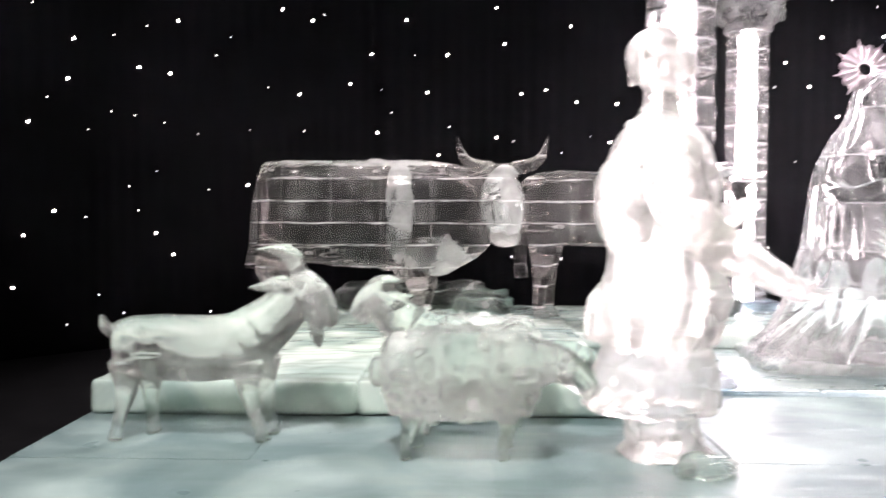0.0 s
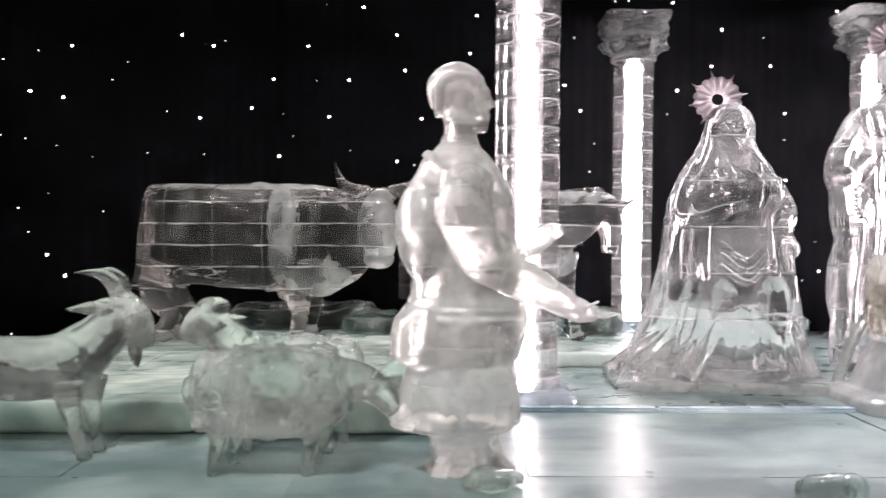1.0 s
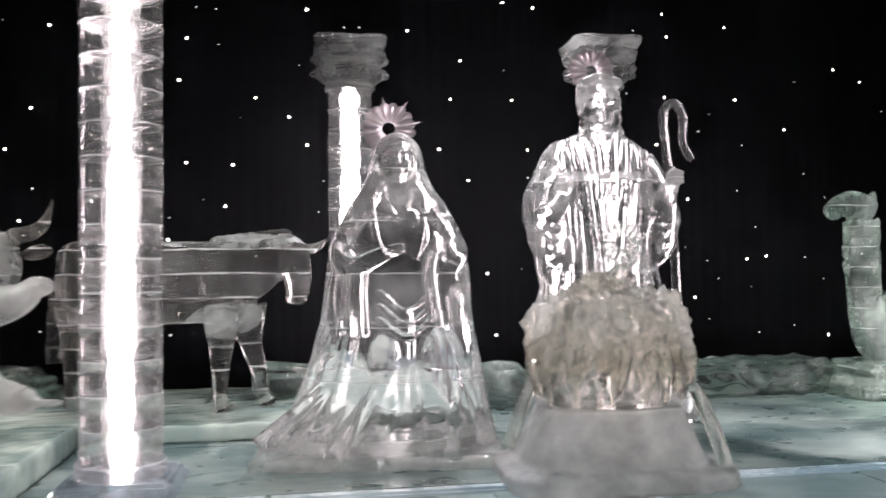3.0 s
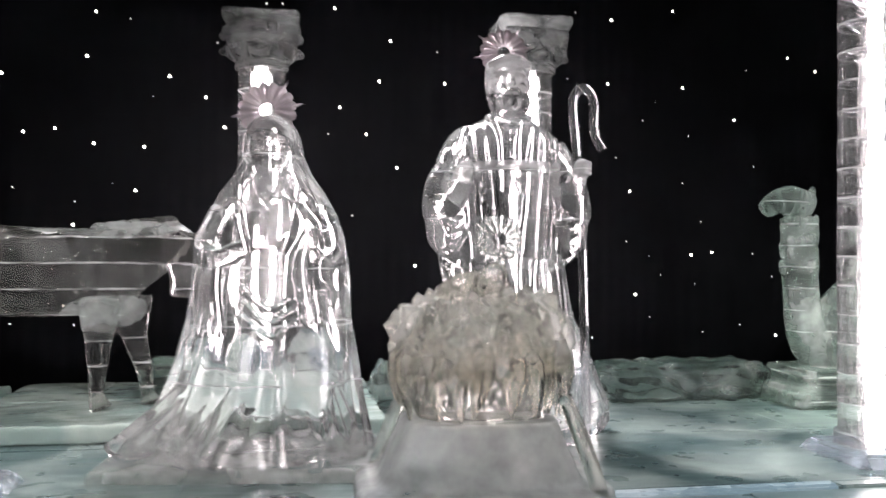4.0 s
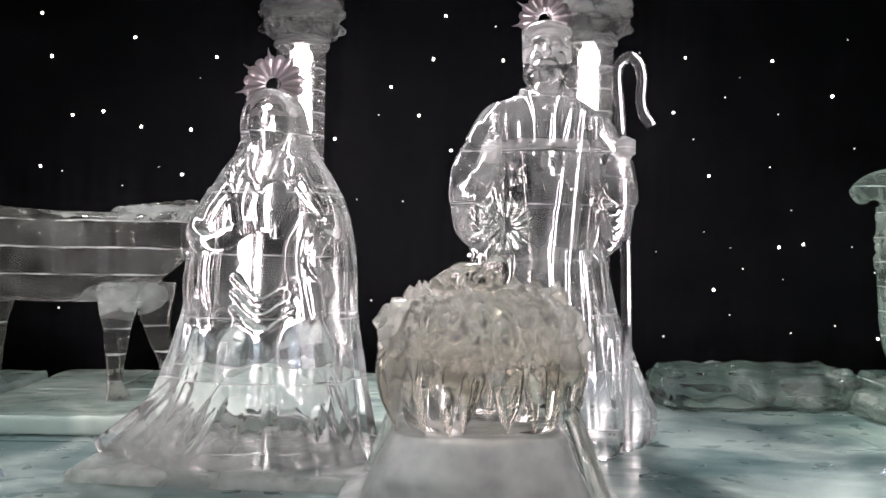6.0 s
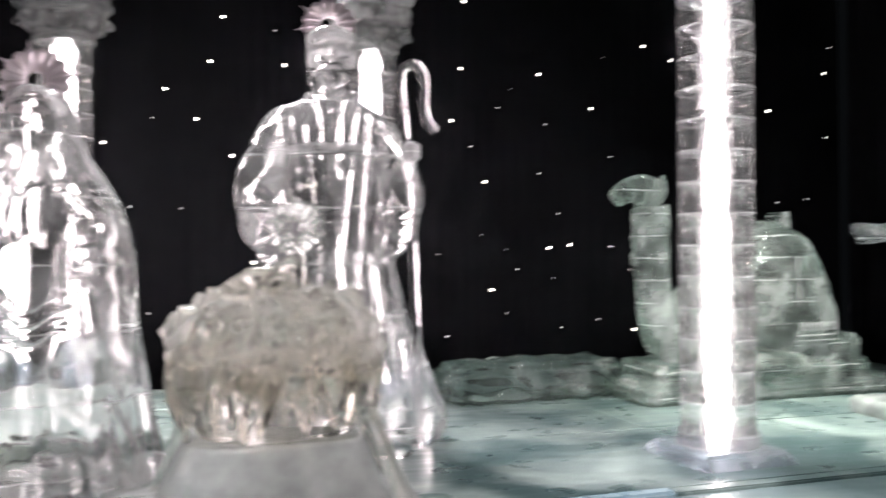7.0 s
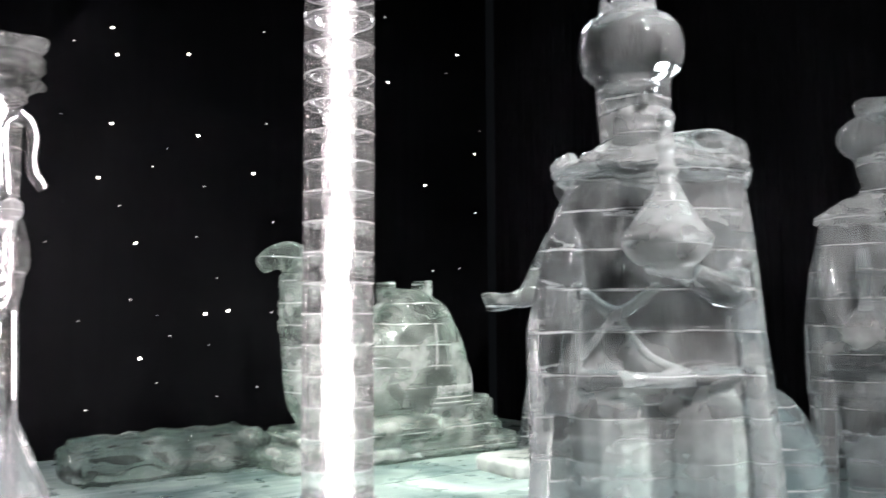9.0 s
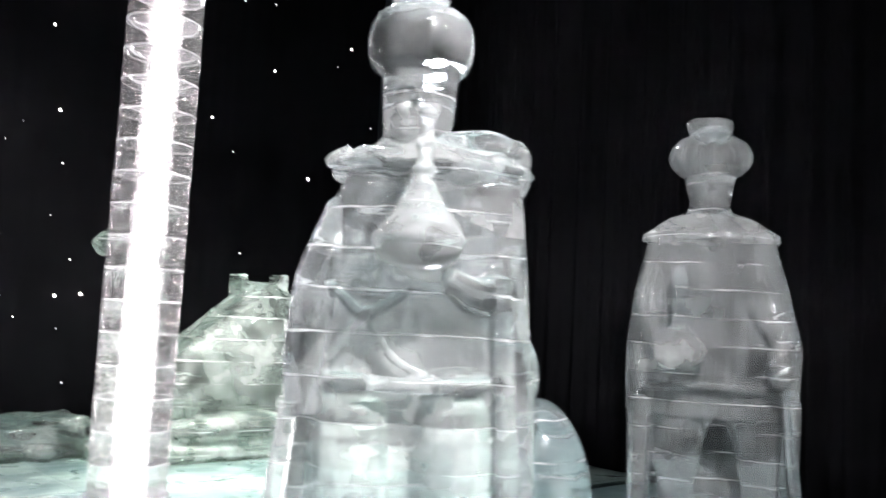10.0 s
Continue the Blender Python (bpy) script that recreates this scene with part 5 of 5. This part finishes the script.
def king_flask():
    bm = bmesh.new()
    loft(bm, [(0.0, 0.10, 0, 0.76, 0.50), (0.69, 0.10, 0, 0.71, 0.48), (1.26, 0.08, 0, 0.69, 0.46), (1.58, 0.06, 0, 0.67, 0.44), (1.91, 0.08, 0, 0.62, 0.42), (2.24, 0.11, 0, 0.56, 0.38), (2.47, 0.14, 0, 0.50, 0.34), (2.58, 0.14, 0, 0.44, 0.30), (2.68, 0.08, 0, 0.25, 0.22)], n=72, folds=[(9, 0.035, 0.004, 0.5), (19, 0.012, 0.004, 1.2)], power=2.6)
    loft(bm, [(2.44, 0.13, 0, 0.46, 0.32), (2.49, 0.13, 0, 0.55, 0.40), (2.53, 0.13, 0, 0.565, 0.41), (2.55, 0.13, 0, 0.50, 0.37), (2.62, 0.11, 0, 0.36, 0.29), (2.72, 0.08, 0, 0.23, 0.21)], n=96, folds=[(7, 0.06, 0.0, 0.4), (13, 0.05, 0.0, 2.4), (27, 0.02, 0.0, 1.4)])
    for k in range(26):
        a = 2 * math.pi * k / 26
        ball(bm, (0.12 + 0.47 * math.cos(a), 0.34 * math.sin(a), 2.50 + 0.035 * math.sin(3.3 * a + 1) + 0.02 * math.sin(7 * a)), (0.10, 0.08, 0.05 + 0.02 * math.sin(5 * a)), sub=2)
    limb(bm, [(-0.34, -0.06, 2.58), (-0.42, -0.11, 2.54), (-0.47, -0.13, 2.51)], [0.06, 0.05, 0.03])
    limb(bm, [(0.20, -0.20, 2.66), (0.42, -0.22, 2.66), (0.60, -0.10, 2.64)], [0.05, 0.07, 0.06])
    ball(bm, (0.60, 0.0, 2.60), (0.10, 0.14, 0.13))
    ball(bm, (0.63, -0.06, 2.48), (0.06, 0.08, 0.10))
    loft(bm, [(2.55, 0.03, 0, 0.17, 0.19), (2.72, 0.03, -0.02, 0.195, 0.20), (2.9, 0.03, -0.01, 0.21, 0.20), (3.08, 0.03, 0, 0.22, 0.215)], power=3)
    face(bm, 0.03, -0.09, 2.88, 1.15, 13)
    loft(bm, [(3.075, 0.025, 0, 0.20, 0.20), (3.085, 0.025, 0, 0.25, 0.245), (3.12, 0.025, 0, 0.288, 0.28), (3.19, 0.025, 0, 0.308, 0.30), (3.28, 0.025, 0, 0.313, 0.305), (3.36, 0.025, 0, 0.298, 0.29), (3.42, 0.025, 0, 0.262, 0.255), (3.46, 0.025, 0, 0.20, 0.195), (3.475, 0.025, 0, 0.12, 0.12)], n=56)
    limb(bm, [(-0.22, -0.19, 3.37), (-0.10, -0.27, 3.39), (0.08, -0.27, 3.40)], [0.012, 0.016, 0.008])
    crown(bm, (0.01, 0), 0.17, 3.42, 3.60, 9)
    loft(bm, [(z, 0.08 + 0.01 * (z - 2), -0.61, q * 0.93, q * 0.85) for z, q in ((1.90, 0.08), (1.93, 0.17), (1.98, 0.225), (2.04, 0.255), (2.075, 0.258), (2.085, 0.245), (2.13, 0.208), (2.20, 0.158), (2.28, 0.108), (2.35, 0.070), (2.39, 0.055), (2.405, 0.075), (2.43, 0.075), (2.445, 0.05), (2.52, 0.045), (2.535, 0.062), (2.56, 0.062), (2.575, 0.043), (2.66, 0.043), (2.69, 0.06), (2.72, 0.055), (2.75, 0.02))])
    limb(bm, [(0.52, -0.1, 2.2), (0.50, -0.28, 1.88), (0.40, -0.44, 1.80), (0.12, -0.58, 1.93)], [0.13, 0.12, 0.095, 0.065])
    for k in range(4):
        limb(bm, [(0.2, -0.62, 1.96 - 0.03 * k), (0.06, -0.66, 1.97 - 0.03 * k), (-0.04, -0.62, 1.99 - 0.03 * k)], [0.03, 0.027, 0.02])
    limb(bm, [(-0.32, -0.1, 2.25), (-0.44, -0.3, 1.85), (-0.48, -0.42, 1.45), (-0.48, -0.44, 1.15)], [0.14, 0.13, 0.11, 0.08])
    limb(bm, [(-0.36, -0.42, 1.82), (-0.17, -0.50, 1.68), (0.06, -0.50, 1.83)], [0.03, 0.035, 0.03])
    limb(bm, [(-0.17, -0.50, 1.68), (-0.04, -0.52, 1.48), (0.12, -0.52, 1.39), (0.32, -0.50, 1.34)], [0.02, 0.024, 0.024, 0.02])
    limb(bm, [(-0.17, -0.50, 1.68), (-0.30, -0.48, 1.52), (-0.42, -0.44, 1.34)], [0.02, 0.024, 0.02])
    limb(bm, [(-0.52, -0.36, 1.35), (-0.2, -0.53, 1.34), (0.03, -0.54, 1.33), (0.30, -0.53, 1.34), (0.58, -0.34, 1.35)], [0.03, 0.045, 0.04, 0.045, 0.03])
    for c in (-0.20, 0.28):
        limb(bm, [(c, -0.22, 1.40), (c, -0.29, 1.15), (c, -0.33, 0.75), (c, -0.31, 0.34), (c, -0.32, 0.02)], [0.22, 0.245, 0.24, 0.19, 0.17])
    limb(bm, [(0.52, -0.42, 1.9), (0.58, -0.46, 1.0), (0.62, -0.48, 0.0)], [0.05, 0.06, 0.07])
    limb(bm, [(-0.55, -0.38, 1.2), (-0.6, -0.42, 0.6), (-0.62, -0.44, 0.0)], [0.05, 0.06, 0.07])
    ball(bm, (0.84, 0.30, 0.55), (0.34, 0.42, 0.68), sub=4)
    ball(bm, (0.66, 0.20, 1.35), (0.16, 0.26, 0.28))
    return bm


statue(king_flask(), "crowned_statue", 0.0125, [KING_ICE, KING_FROST], pose(9.52, 4.80, 0.0, 0, 0, -40), "large layered ice statue of a crowned king holding a long-necked flask", "statue", drape=0.004, chip=0.002, joint=0.225, shift=0.11, groove=0.003, joint_top=3.12, seed=22, smooth=3, even=6, frosted=[((0.03, -0.12, 2.76), (0.28, 0.34, 0.10)), ((0.06, -0.62, 2.12), (0.33, 0.32, 0.34)), ((0.06, -0.62, 2.5), (0.10, 0.10, 0.3)), ((0.13, 0, 2.58), (0.75, 0.55, 0.10)), ((0.15, -0.6, 1.88), (0.35, 0.2, 0.13)), ((0.5, -0.1, 2.25), (0.3, 0.45, 0.12)), ((0.05, -0.35, 0.88), (0.72, 0.55, 0.92))])


def king_turban():
    bm = bmesh.new()
    loft(bm, [(1.00, 0.19, 0.04, 0.70, 0.34), (1.29, 0.19, 0.02, 0.715, 0.38), (1.57, 0.20, 0, 0.72, 0.40), (2.05, 0.17, 0, 0.635, 0.37), (2.36, 0.16, 0, 0.55, 0.33), (2.44, 0.16, 0, 0.53, 0.32), (2.52, 0.15, 0, 0.50, 0.30), (2.62, 0.15, 0, 0.34, 0.22), (2.70, 0.14, 0, 0.19, 0.15), (2.80, 0.14, 0, 0.15, 0.14)], n=64, folds=[(9, 0.02, 0.0, 0.8)], power=2.6)
    loft(bm, [(0.0, 0.24, 0.30, 0.64, 0.035), (1.1, 0.21, 0.24, 0.68, 0.05)], power=3, n=60, folds=[(13, 0.02, 0.02, 0.2)])
    for c, k in ((-0.09, -1), (0.60, 1)):
        loft(bm, [(0.0, c, 0, 0.13, 0.14), (0.3, c, 0, 0.15, 0.16), (0.50, c, 0, 0.16, 0.17), (0.56, c, 0, 0.185, 0.19), (0.66, c, 0, 0.195, 0.20), (0.90, c - 0.03 * k, 0, 0.225, 0.26), (1.10, c - 0.07 * k, 0, 0.30, 0.30)], folds=[(7, 0.03, 0.02, 1.0)])
        loft(bm, [(0.0, 0.2 + 0.60 * k, 0.05, 0.09, 0.26), (1.15, 0.2 + 0.60 * k, 0.03, 0.115, 0.30)], folds=[(5, 0.05, 0.02, 0.3)])
    loft(bm, [(2.44, 0.155, 0, 0.575, 0.36), (2.50, 0.155, 0, 0.57, 0.35), (2.64, 0.15, 0, 0.36, 0.25), (2.68, 0.15, 0, 0.24, 0.2)], n=60, folds=[(17, 0.02, 0.0, 0.1)])
    loft(bm, [(2.66, 0.14, -0.01, 0.12, 0.13), (2.76, 0.14, -0.01, 0.145, 0.16), (2.86, 0.14, -0.01, 0.185, 0.19), (3.02, 0.14, 0, 0.21, 0.20)], power=2.6)
    face(bm, 0.14, -0.07, 2.90, 1.05, 9)
    ball(bm, (0.14, 0, 3.17), (0.355, 0.31, 0.215), sub=4)
    for k in range(9):
        a = -0.9 + 1.8 * k / 8
        limb(bm, [(0.14, -0.27, 3.14), (0.14 + 0.07 * math.sin(a), -0.28, 3.26), (0.14 + 0.19 * math.sin(a), -0.22, 3.26 + 0.14 * math.cos(a))], [0.03, 0.035, 0.02])
    loft(bm, [(3.34, 0.13, 0, 0.11, 0.10), (3.39, 0.13, -0.02, 0.18, 0.10), (3.45, 0.13, -0.03, 0.205, 0.05), (3.50, 0.13, -0.03, 0.17, 0.03), (3.52, 0.13, -0.03, 0.10, 0.02)])
    limb(bm, [(-0.26, -0.1, 2.3), (-0.34, -0.26, 1.95), (-0.27, -0.38, 1.62), (-0.12, -0.46, 1.6)], [0.12, 0.12, 0.10, 0.07])
    loft(bm, [(1.38, -0.11, -0.5, 0.13, 0.1), (1.46, -0.11, -0.5, 0.20, 0.14), (1.58, -0.11, -0.5, 0.205, 0.14), (1.67, -0.11, -0.5, 0.13, 0.10), (1.74, -0.12, -0.5, 0.06, 0.06), (1.95, -0.12, -0.48, 0.05, 0.05), (2.05, -0.12, -0.46, 0.07, 0.07), (2.2, -0.12, -0.44, 0.04, 0.04)])
    limb(bm, [(0.52, -0.05, 2.3), (0.63, -0.2, 1.9), (0.69, -0.32, 1.6), (0.64, -0.42, 1.40)], [0.13, 0.13, 0.11, 0.08])
    ball(bm, (0.67, -0.44, 1.40), (0.10, 0.09, 0.12))
    limb(bm, [(0.36, -0.34, 2.4), (0.46, -0.38, 1.9), (0.70, -0.40, 1.5)], [0.025, 0.03, 0.03])
    limb(bm, [(-0.42, -0.3, 1.24), (0.2, -0.4, 1.26), (0.80, -0.3, 1.24)], [0.025, 0.03, 0.025])
    limb(bm, [(0.72, -0.4, 1.25), (0.78, -0.4, 0.6), (0.86, -0.42, 0.0)], [0.03, 0.05, 0.06])
    return bm


statue(king_turban(), "turbaned_statue", 0.0135, [CAPE_ICE, KING_FROST], pose(12.78, 5.0, 0.0, 0, 0, -54) @ Matrix.Diagonal((0.97, 1, 1, 1)), "layered ice statue of a king in turban and cape", "statue", drape=0.004, chip=0.002, joint=0.225, shift=0.11, groove=0.004, joint_top=2.95, seed=23, smooth=3, frosted=[((0.15, 0, 2.52), (0.70, 0.5, 0.15)), ((-0.11, -0.5, 1.52), (0.23, 0.25, 0.13)), ((0.72, -0.4, 1.45), (0.14, 0.2, 0.2)), ((0.14, 0, 3.04), (0.3, 0.3, 0.06))])


def king_cup():
    bm = bmesh.new()
    loft(bm, [(0.0, 0.0, 0, 0.78, 0.55), (0.5, 0, 0, 0.70, 0.50), (1.3, 0.02, 0, 0.60, 0.44), (1.9, 0.04, 0, 0.56, 0.38), (2.4, 0.04, 0, 0.46, 0.33), (2.7, 0.03, 0, 0.36, 0.27), (2.9, 0.0, 0, 0.22, 0.2), (3.0, 0, 0, 0.13, 0.13), (3.1, 0, 0, 0.12, 0.12)], n=72, folds=[(11, 0.05, 0.0, 0.5), (21, 0.02, 0.0, 0.9)])
    ball(bm, (0, 0, 3.33), (0.24, 0.24, 0.28))
    face(bm, -0.06, -0.09, 3.28, 1.15, 11)
    ball(bm, (0, 0, 3.50), (0.27, 0.27, 0.13))
    crown(bm, (0.02, 0), 0.22, 3.54, 3.72, 9)
    limb(bm, [(-0.25, -0.05, 2.65), (-0.48, -0.1, 2.25), (-0.72, -0.12, 1.95), (-1.0, -0.12, 1.86)], [0.17, 0.19, 0.15, 0.09])
    limb(bm, [(-0.98, -0.12, 1.86), (-1.18, -0.12, 1.84)], [0.10, 0.11])
    loft(bm, [(1.74, -1.25, -0.12, 0.07, 0.07), (1.78, -1.25, -0.12, 0.05, 0.05), (1.86, -1.25, -0.12, 0.10, 0.10), (1.96, -1.25, -0.12, 0.115, 0.115)])
    limb(bm, [(0.3, -0.2, 2.6), (0.4, -0.4, 2.1), (0.1, -0.5, 1.9)], [0.15, 0.15, 0.08])
    return bm


statue(king_cup(), "cup_bearer_statue", 0.0165, KING_ICE, pose(13.32, 8.95, 0.0, 0, 0, -12), "pale ice statue of a crowned king holding out a cup", "statue", drape=0.006, chip=0.003, joint=0.225, shift=0.11, seed=24)
bm = bmesh.new()
box(bm, (-0.75, -0.4, 0), (0.75, 0.4, 0.2), 0.04)
ob = new("ice_slab", carve(bm, "ice_slab", 0.03, BLOCK_ICE, chip=0.012, joint=0, seed=25, smooth=1))
ob.matrix_basis = pose(12.2, 8.25, 0.0, 0, 0, -6)
tagged(ob, "low white frosted ice slab before the cup bearer", "ice slab")

# ---- ice rocks ----


def rock(x, y, z, rx, ry, rz, turn, seed, label="rough grey-green block of chiselled ice"):
    bm = bmesh.new()
    r = random.Random(seed)
    box(bm, (-rx, -ry, 0), (rx, ry, rz), 0.08)
    for k in range(7):
        ball(bm, (r.uniform(-rx, rx) * 0.85, r.uniform(-ry, ry) * 0.6, rz * r.uniform(0.35, 0.8)), (rx * r.uniform(0.15, 0.3), ry * 0.6, rz * r.uniform(0.25, 0.4)))
    ob = new("ice_rock", carve(bm, "ice_rock", 0.022, ROCK_ICE, chip=0.01, joint=0, seed=seed, smooth=4, facet=0.07))
    ob.matrix_basis = pose(x, y, z, 0, 0, turn)
    return tagged(ob, label, "ice block", "ice rocks")


rock(8.75, 10.55, 0.0, 1.02, 0.40, 0.45, 4, 41)
rock(-0.55, 10.7, 0.23, 0.95, 0.35, 0.32, 2, 42)
rock(3.1, 10.45, 0.17, 0.38, 0.30, 0.36, 10, 43)
rock(5.45, 10.3, -0.02, 0.34, 0.28, 0.52, -8, 44)
rock(1.44, 4.62, 0.0, 0.18, 0.13, 0.10, 20, 46, "low rounded lump of clear ice on the stage floor")
rock(3.36, 4.46, 0.0, 0.17, 0.11, 0.05, -10, 48, "low rounded lump of clear ice on the stage floor")
rock(0.86, 6.35, 0.24, 0.20, 0.16, 0.24, 12, 47, "small frosted lump of ice on the raised step")
rock(0.35, 10.2, 0.23, 0.35, 0.28, 0.26, -8, 45)

# ---- stars on the curtain ----
BRIGHT_WEST = [(-4.83, 0.63), (-4.75, 1.20), (-4.70, 2.45), (-4.61, -0.84), (-4.52, 1.47), (-4.50, -0.60), (-4.40, 2.97), (-4.35, 3.43), (-3.82, 3.20), (-3.69, 1.20), (-3.54, 3.17), (-3.53, 0.93), (-3.46, 3.83), (-2.77, 1.82), (-2.36, 4.20), (-2.16, 3.08), (-2.00, 4.11), (-1.51, 3.27), (-1.22, 3.71), (-1.14, 2.60), (-0.73, 4.21), (-0.43, 3.19), (-0.27, 2.29), (-0.14, 3.73), (0.07, 4.81)]
BRIGHT_MIDDLE = [(0.56, 4.42), (0.57, 2.55), (0.68, 3.90), (0.93, 3.19), (1.29, 3.25), (1.51, 2.05), (1.65, 4.18), (1.74, 3.08), (1.75, 4.75), (2.24, 2.50), (2.34, 3.06), (2.64, 3.98), (3.09, 3.73), (3.33, 3.35), (3.34, 5.23), (4.12, 3.00), (4.74, 5.01), (4.82, 3.68), (5.18, 3.33), (5.35, 4.05), (5.50, 4.61), (5.60, 2.89), (5.86, 1.56), (5.98, 0.68), (6.13, 5.48), (6.25, 4.06), (6.48, 3.34), (6.51, 2.32), (6.58, 5.42), (7.04, 0.93), (7.26, 4.91)]
BRIGHT_EAST = [(8.46, 3.45), (8.58, 5.41), (8.60, 4.16), (8.65, 5.07), (8.94, 2.64), (9.03, 1.17), (9.58, 5.25), (9.74, 4.15), (9.88, 1.74), (10.20, 1.78), (10.54, 3.71), (11.21, 0.57), (11.39, 4.66), (11.84, 4.48), (12.81, 5.41), (13.53, 3.82), (14.21, 6.12), (14.58, 4.46)]
SMALL_WEST = [(-4.65, 3.76), (-4.56, 2.74), (-4.44, 0.17), (-4.28, 1.40), (-4.25, 2.41), (-4.18, 0.49), (-4.06, 2.64), (-4.03, 3.54), (-3.98, 0.25), (-3.92, 1.77), (-3.86, 2.62), (-3.84, 1.48), (-3.75, 3.71), (-3.60, 2.56), (-3.28, 2.45), (-3.18, 1.75), (-3.17, 0.18), (-3.09, 3.47), (-2.74, 2.55), (-2.53, 3.13), (-2.11, 2.58), (-1.85, 4.20), (-0.94, 2.89), (-0.61, 3.71), (-0.12, 2.70), (-0.03, 0.88)]
SMALL_MIDDLE = [(0.81, 0.82), (0.82, 2.50), (1.54, 0.79), (2.16, 4.69), (3.23, 4.45), (3.48, 2.43), (3.55, 2.86), (3.85, 5.01), (4.06, 5.02), (4.41, 2.24), (4.62, 0.96), (4.67, 3.32), (5.00, 2.23), (6.14, 4.49), (6.48, 2.94), (6.97, 1.38)]
SMALL_EAST = [(7.87, 2.61), (8.12, 5.15), (8.27, 1.65), (8.39, 0.56), (8.73, 3.11), (8.89, 1.92), (9.13, 3.66), (9.25, 0.85), (9.41, 1.45), (9.74, 2.77), (9.83, 3.46), (10.03, 2.22), (10.06, 0.63), (10.64, 0.73), (10.68, 5.79), (10.73, 4.45), (10.84, 1.76), (10.85, 3.04), (11.14, 0.10), (11.15, 1.43), (11.19, 2.68), (12.21, 4.03), (12.23, 6.36), (12.44, 2.53), (12.75, 6.46), (13.69, 2.43), (13.96, 5.76), (14.22, 2.49), (14.58, 3.45), (14.69, 4.87)]
BRIGHT, SMALL = BRIGHT_WEST + BRIGHT_MIDDLE + BRIGHT_EAST, SMALL_WEST + SMALL_MIDDLE + SMALL_EAST


def star_mesh(name, r, material):
    bm = bmesh.new()
    bmesh.ops.create_icosphere(bm, subdivisions=2, radius=r, matrix=Matrix.Diagonal((1, 0.5, 1, 1)))
    return mesh_of(name, bm, material)


LED = star_mesh("star_light", 0.0185, STAR_LIGHT)
for x, z in BRIGHT:
    ob = new("star_light", LED)
    ob.matrix_basis = pose(x, back_y(x) - 0.02, z)
    tagged(ob, "tiny warm white light in the black curtain", "star light", "star lights on the curtain")
PIN = star_mesh("star_light", 0.0095, STAR_SMALL)
for x, z in SMALL:
    ob = new("star_light", PIN)
    ob.matrix_basis = pose(x, back_y(x) - 0.02, z)
    tagged(ob, "pinpoint white light in the black curtain", "star light", "star lights on the curtain")
bm = bmesh.new()
rnd = random.Random(17)
for k in range(36):
    x, z = -7.0 + 17.0 * rnd.random(), rnd.uniform(0.5, 6.3)
    if min((x - a) ** 2 + (z - b) ** 2 for a, b in BRIGHT + SMALL) < 0.08:
        continue
    bmesh.ops.create_icosphere(bm, subdivisions=1, radius=rnd.uniform(0.006, 0.010), matrix=Matrix.Translation((x, back_y(x) - 0.02, z)))
faint = new("faint_star_lights", mesh_of("faint_star_lights", bm, STAR_FAINT))
tagged(faint, "scatter of faint pinpoint lights in the black curtain", "star lights", kind="stuff")
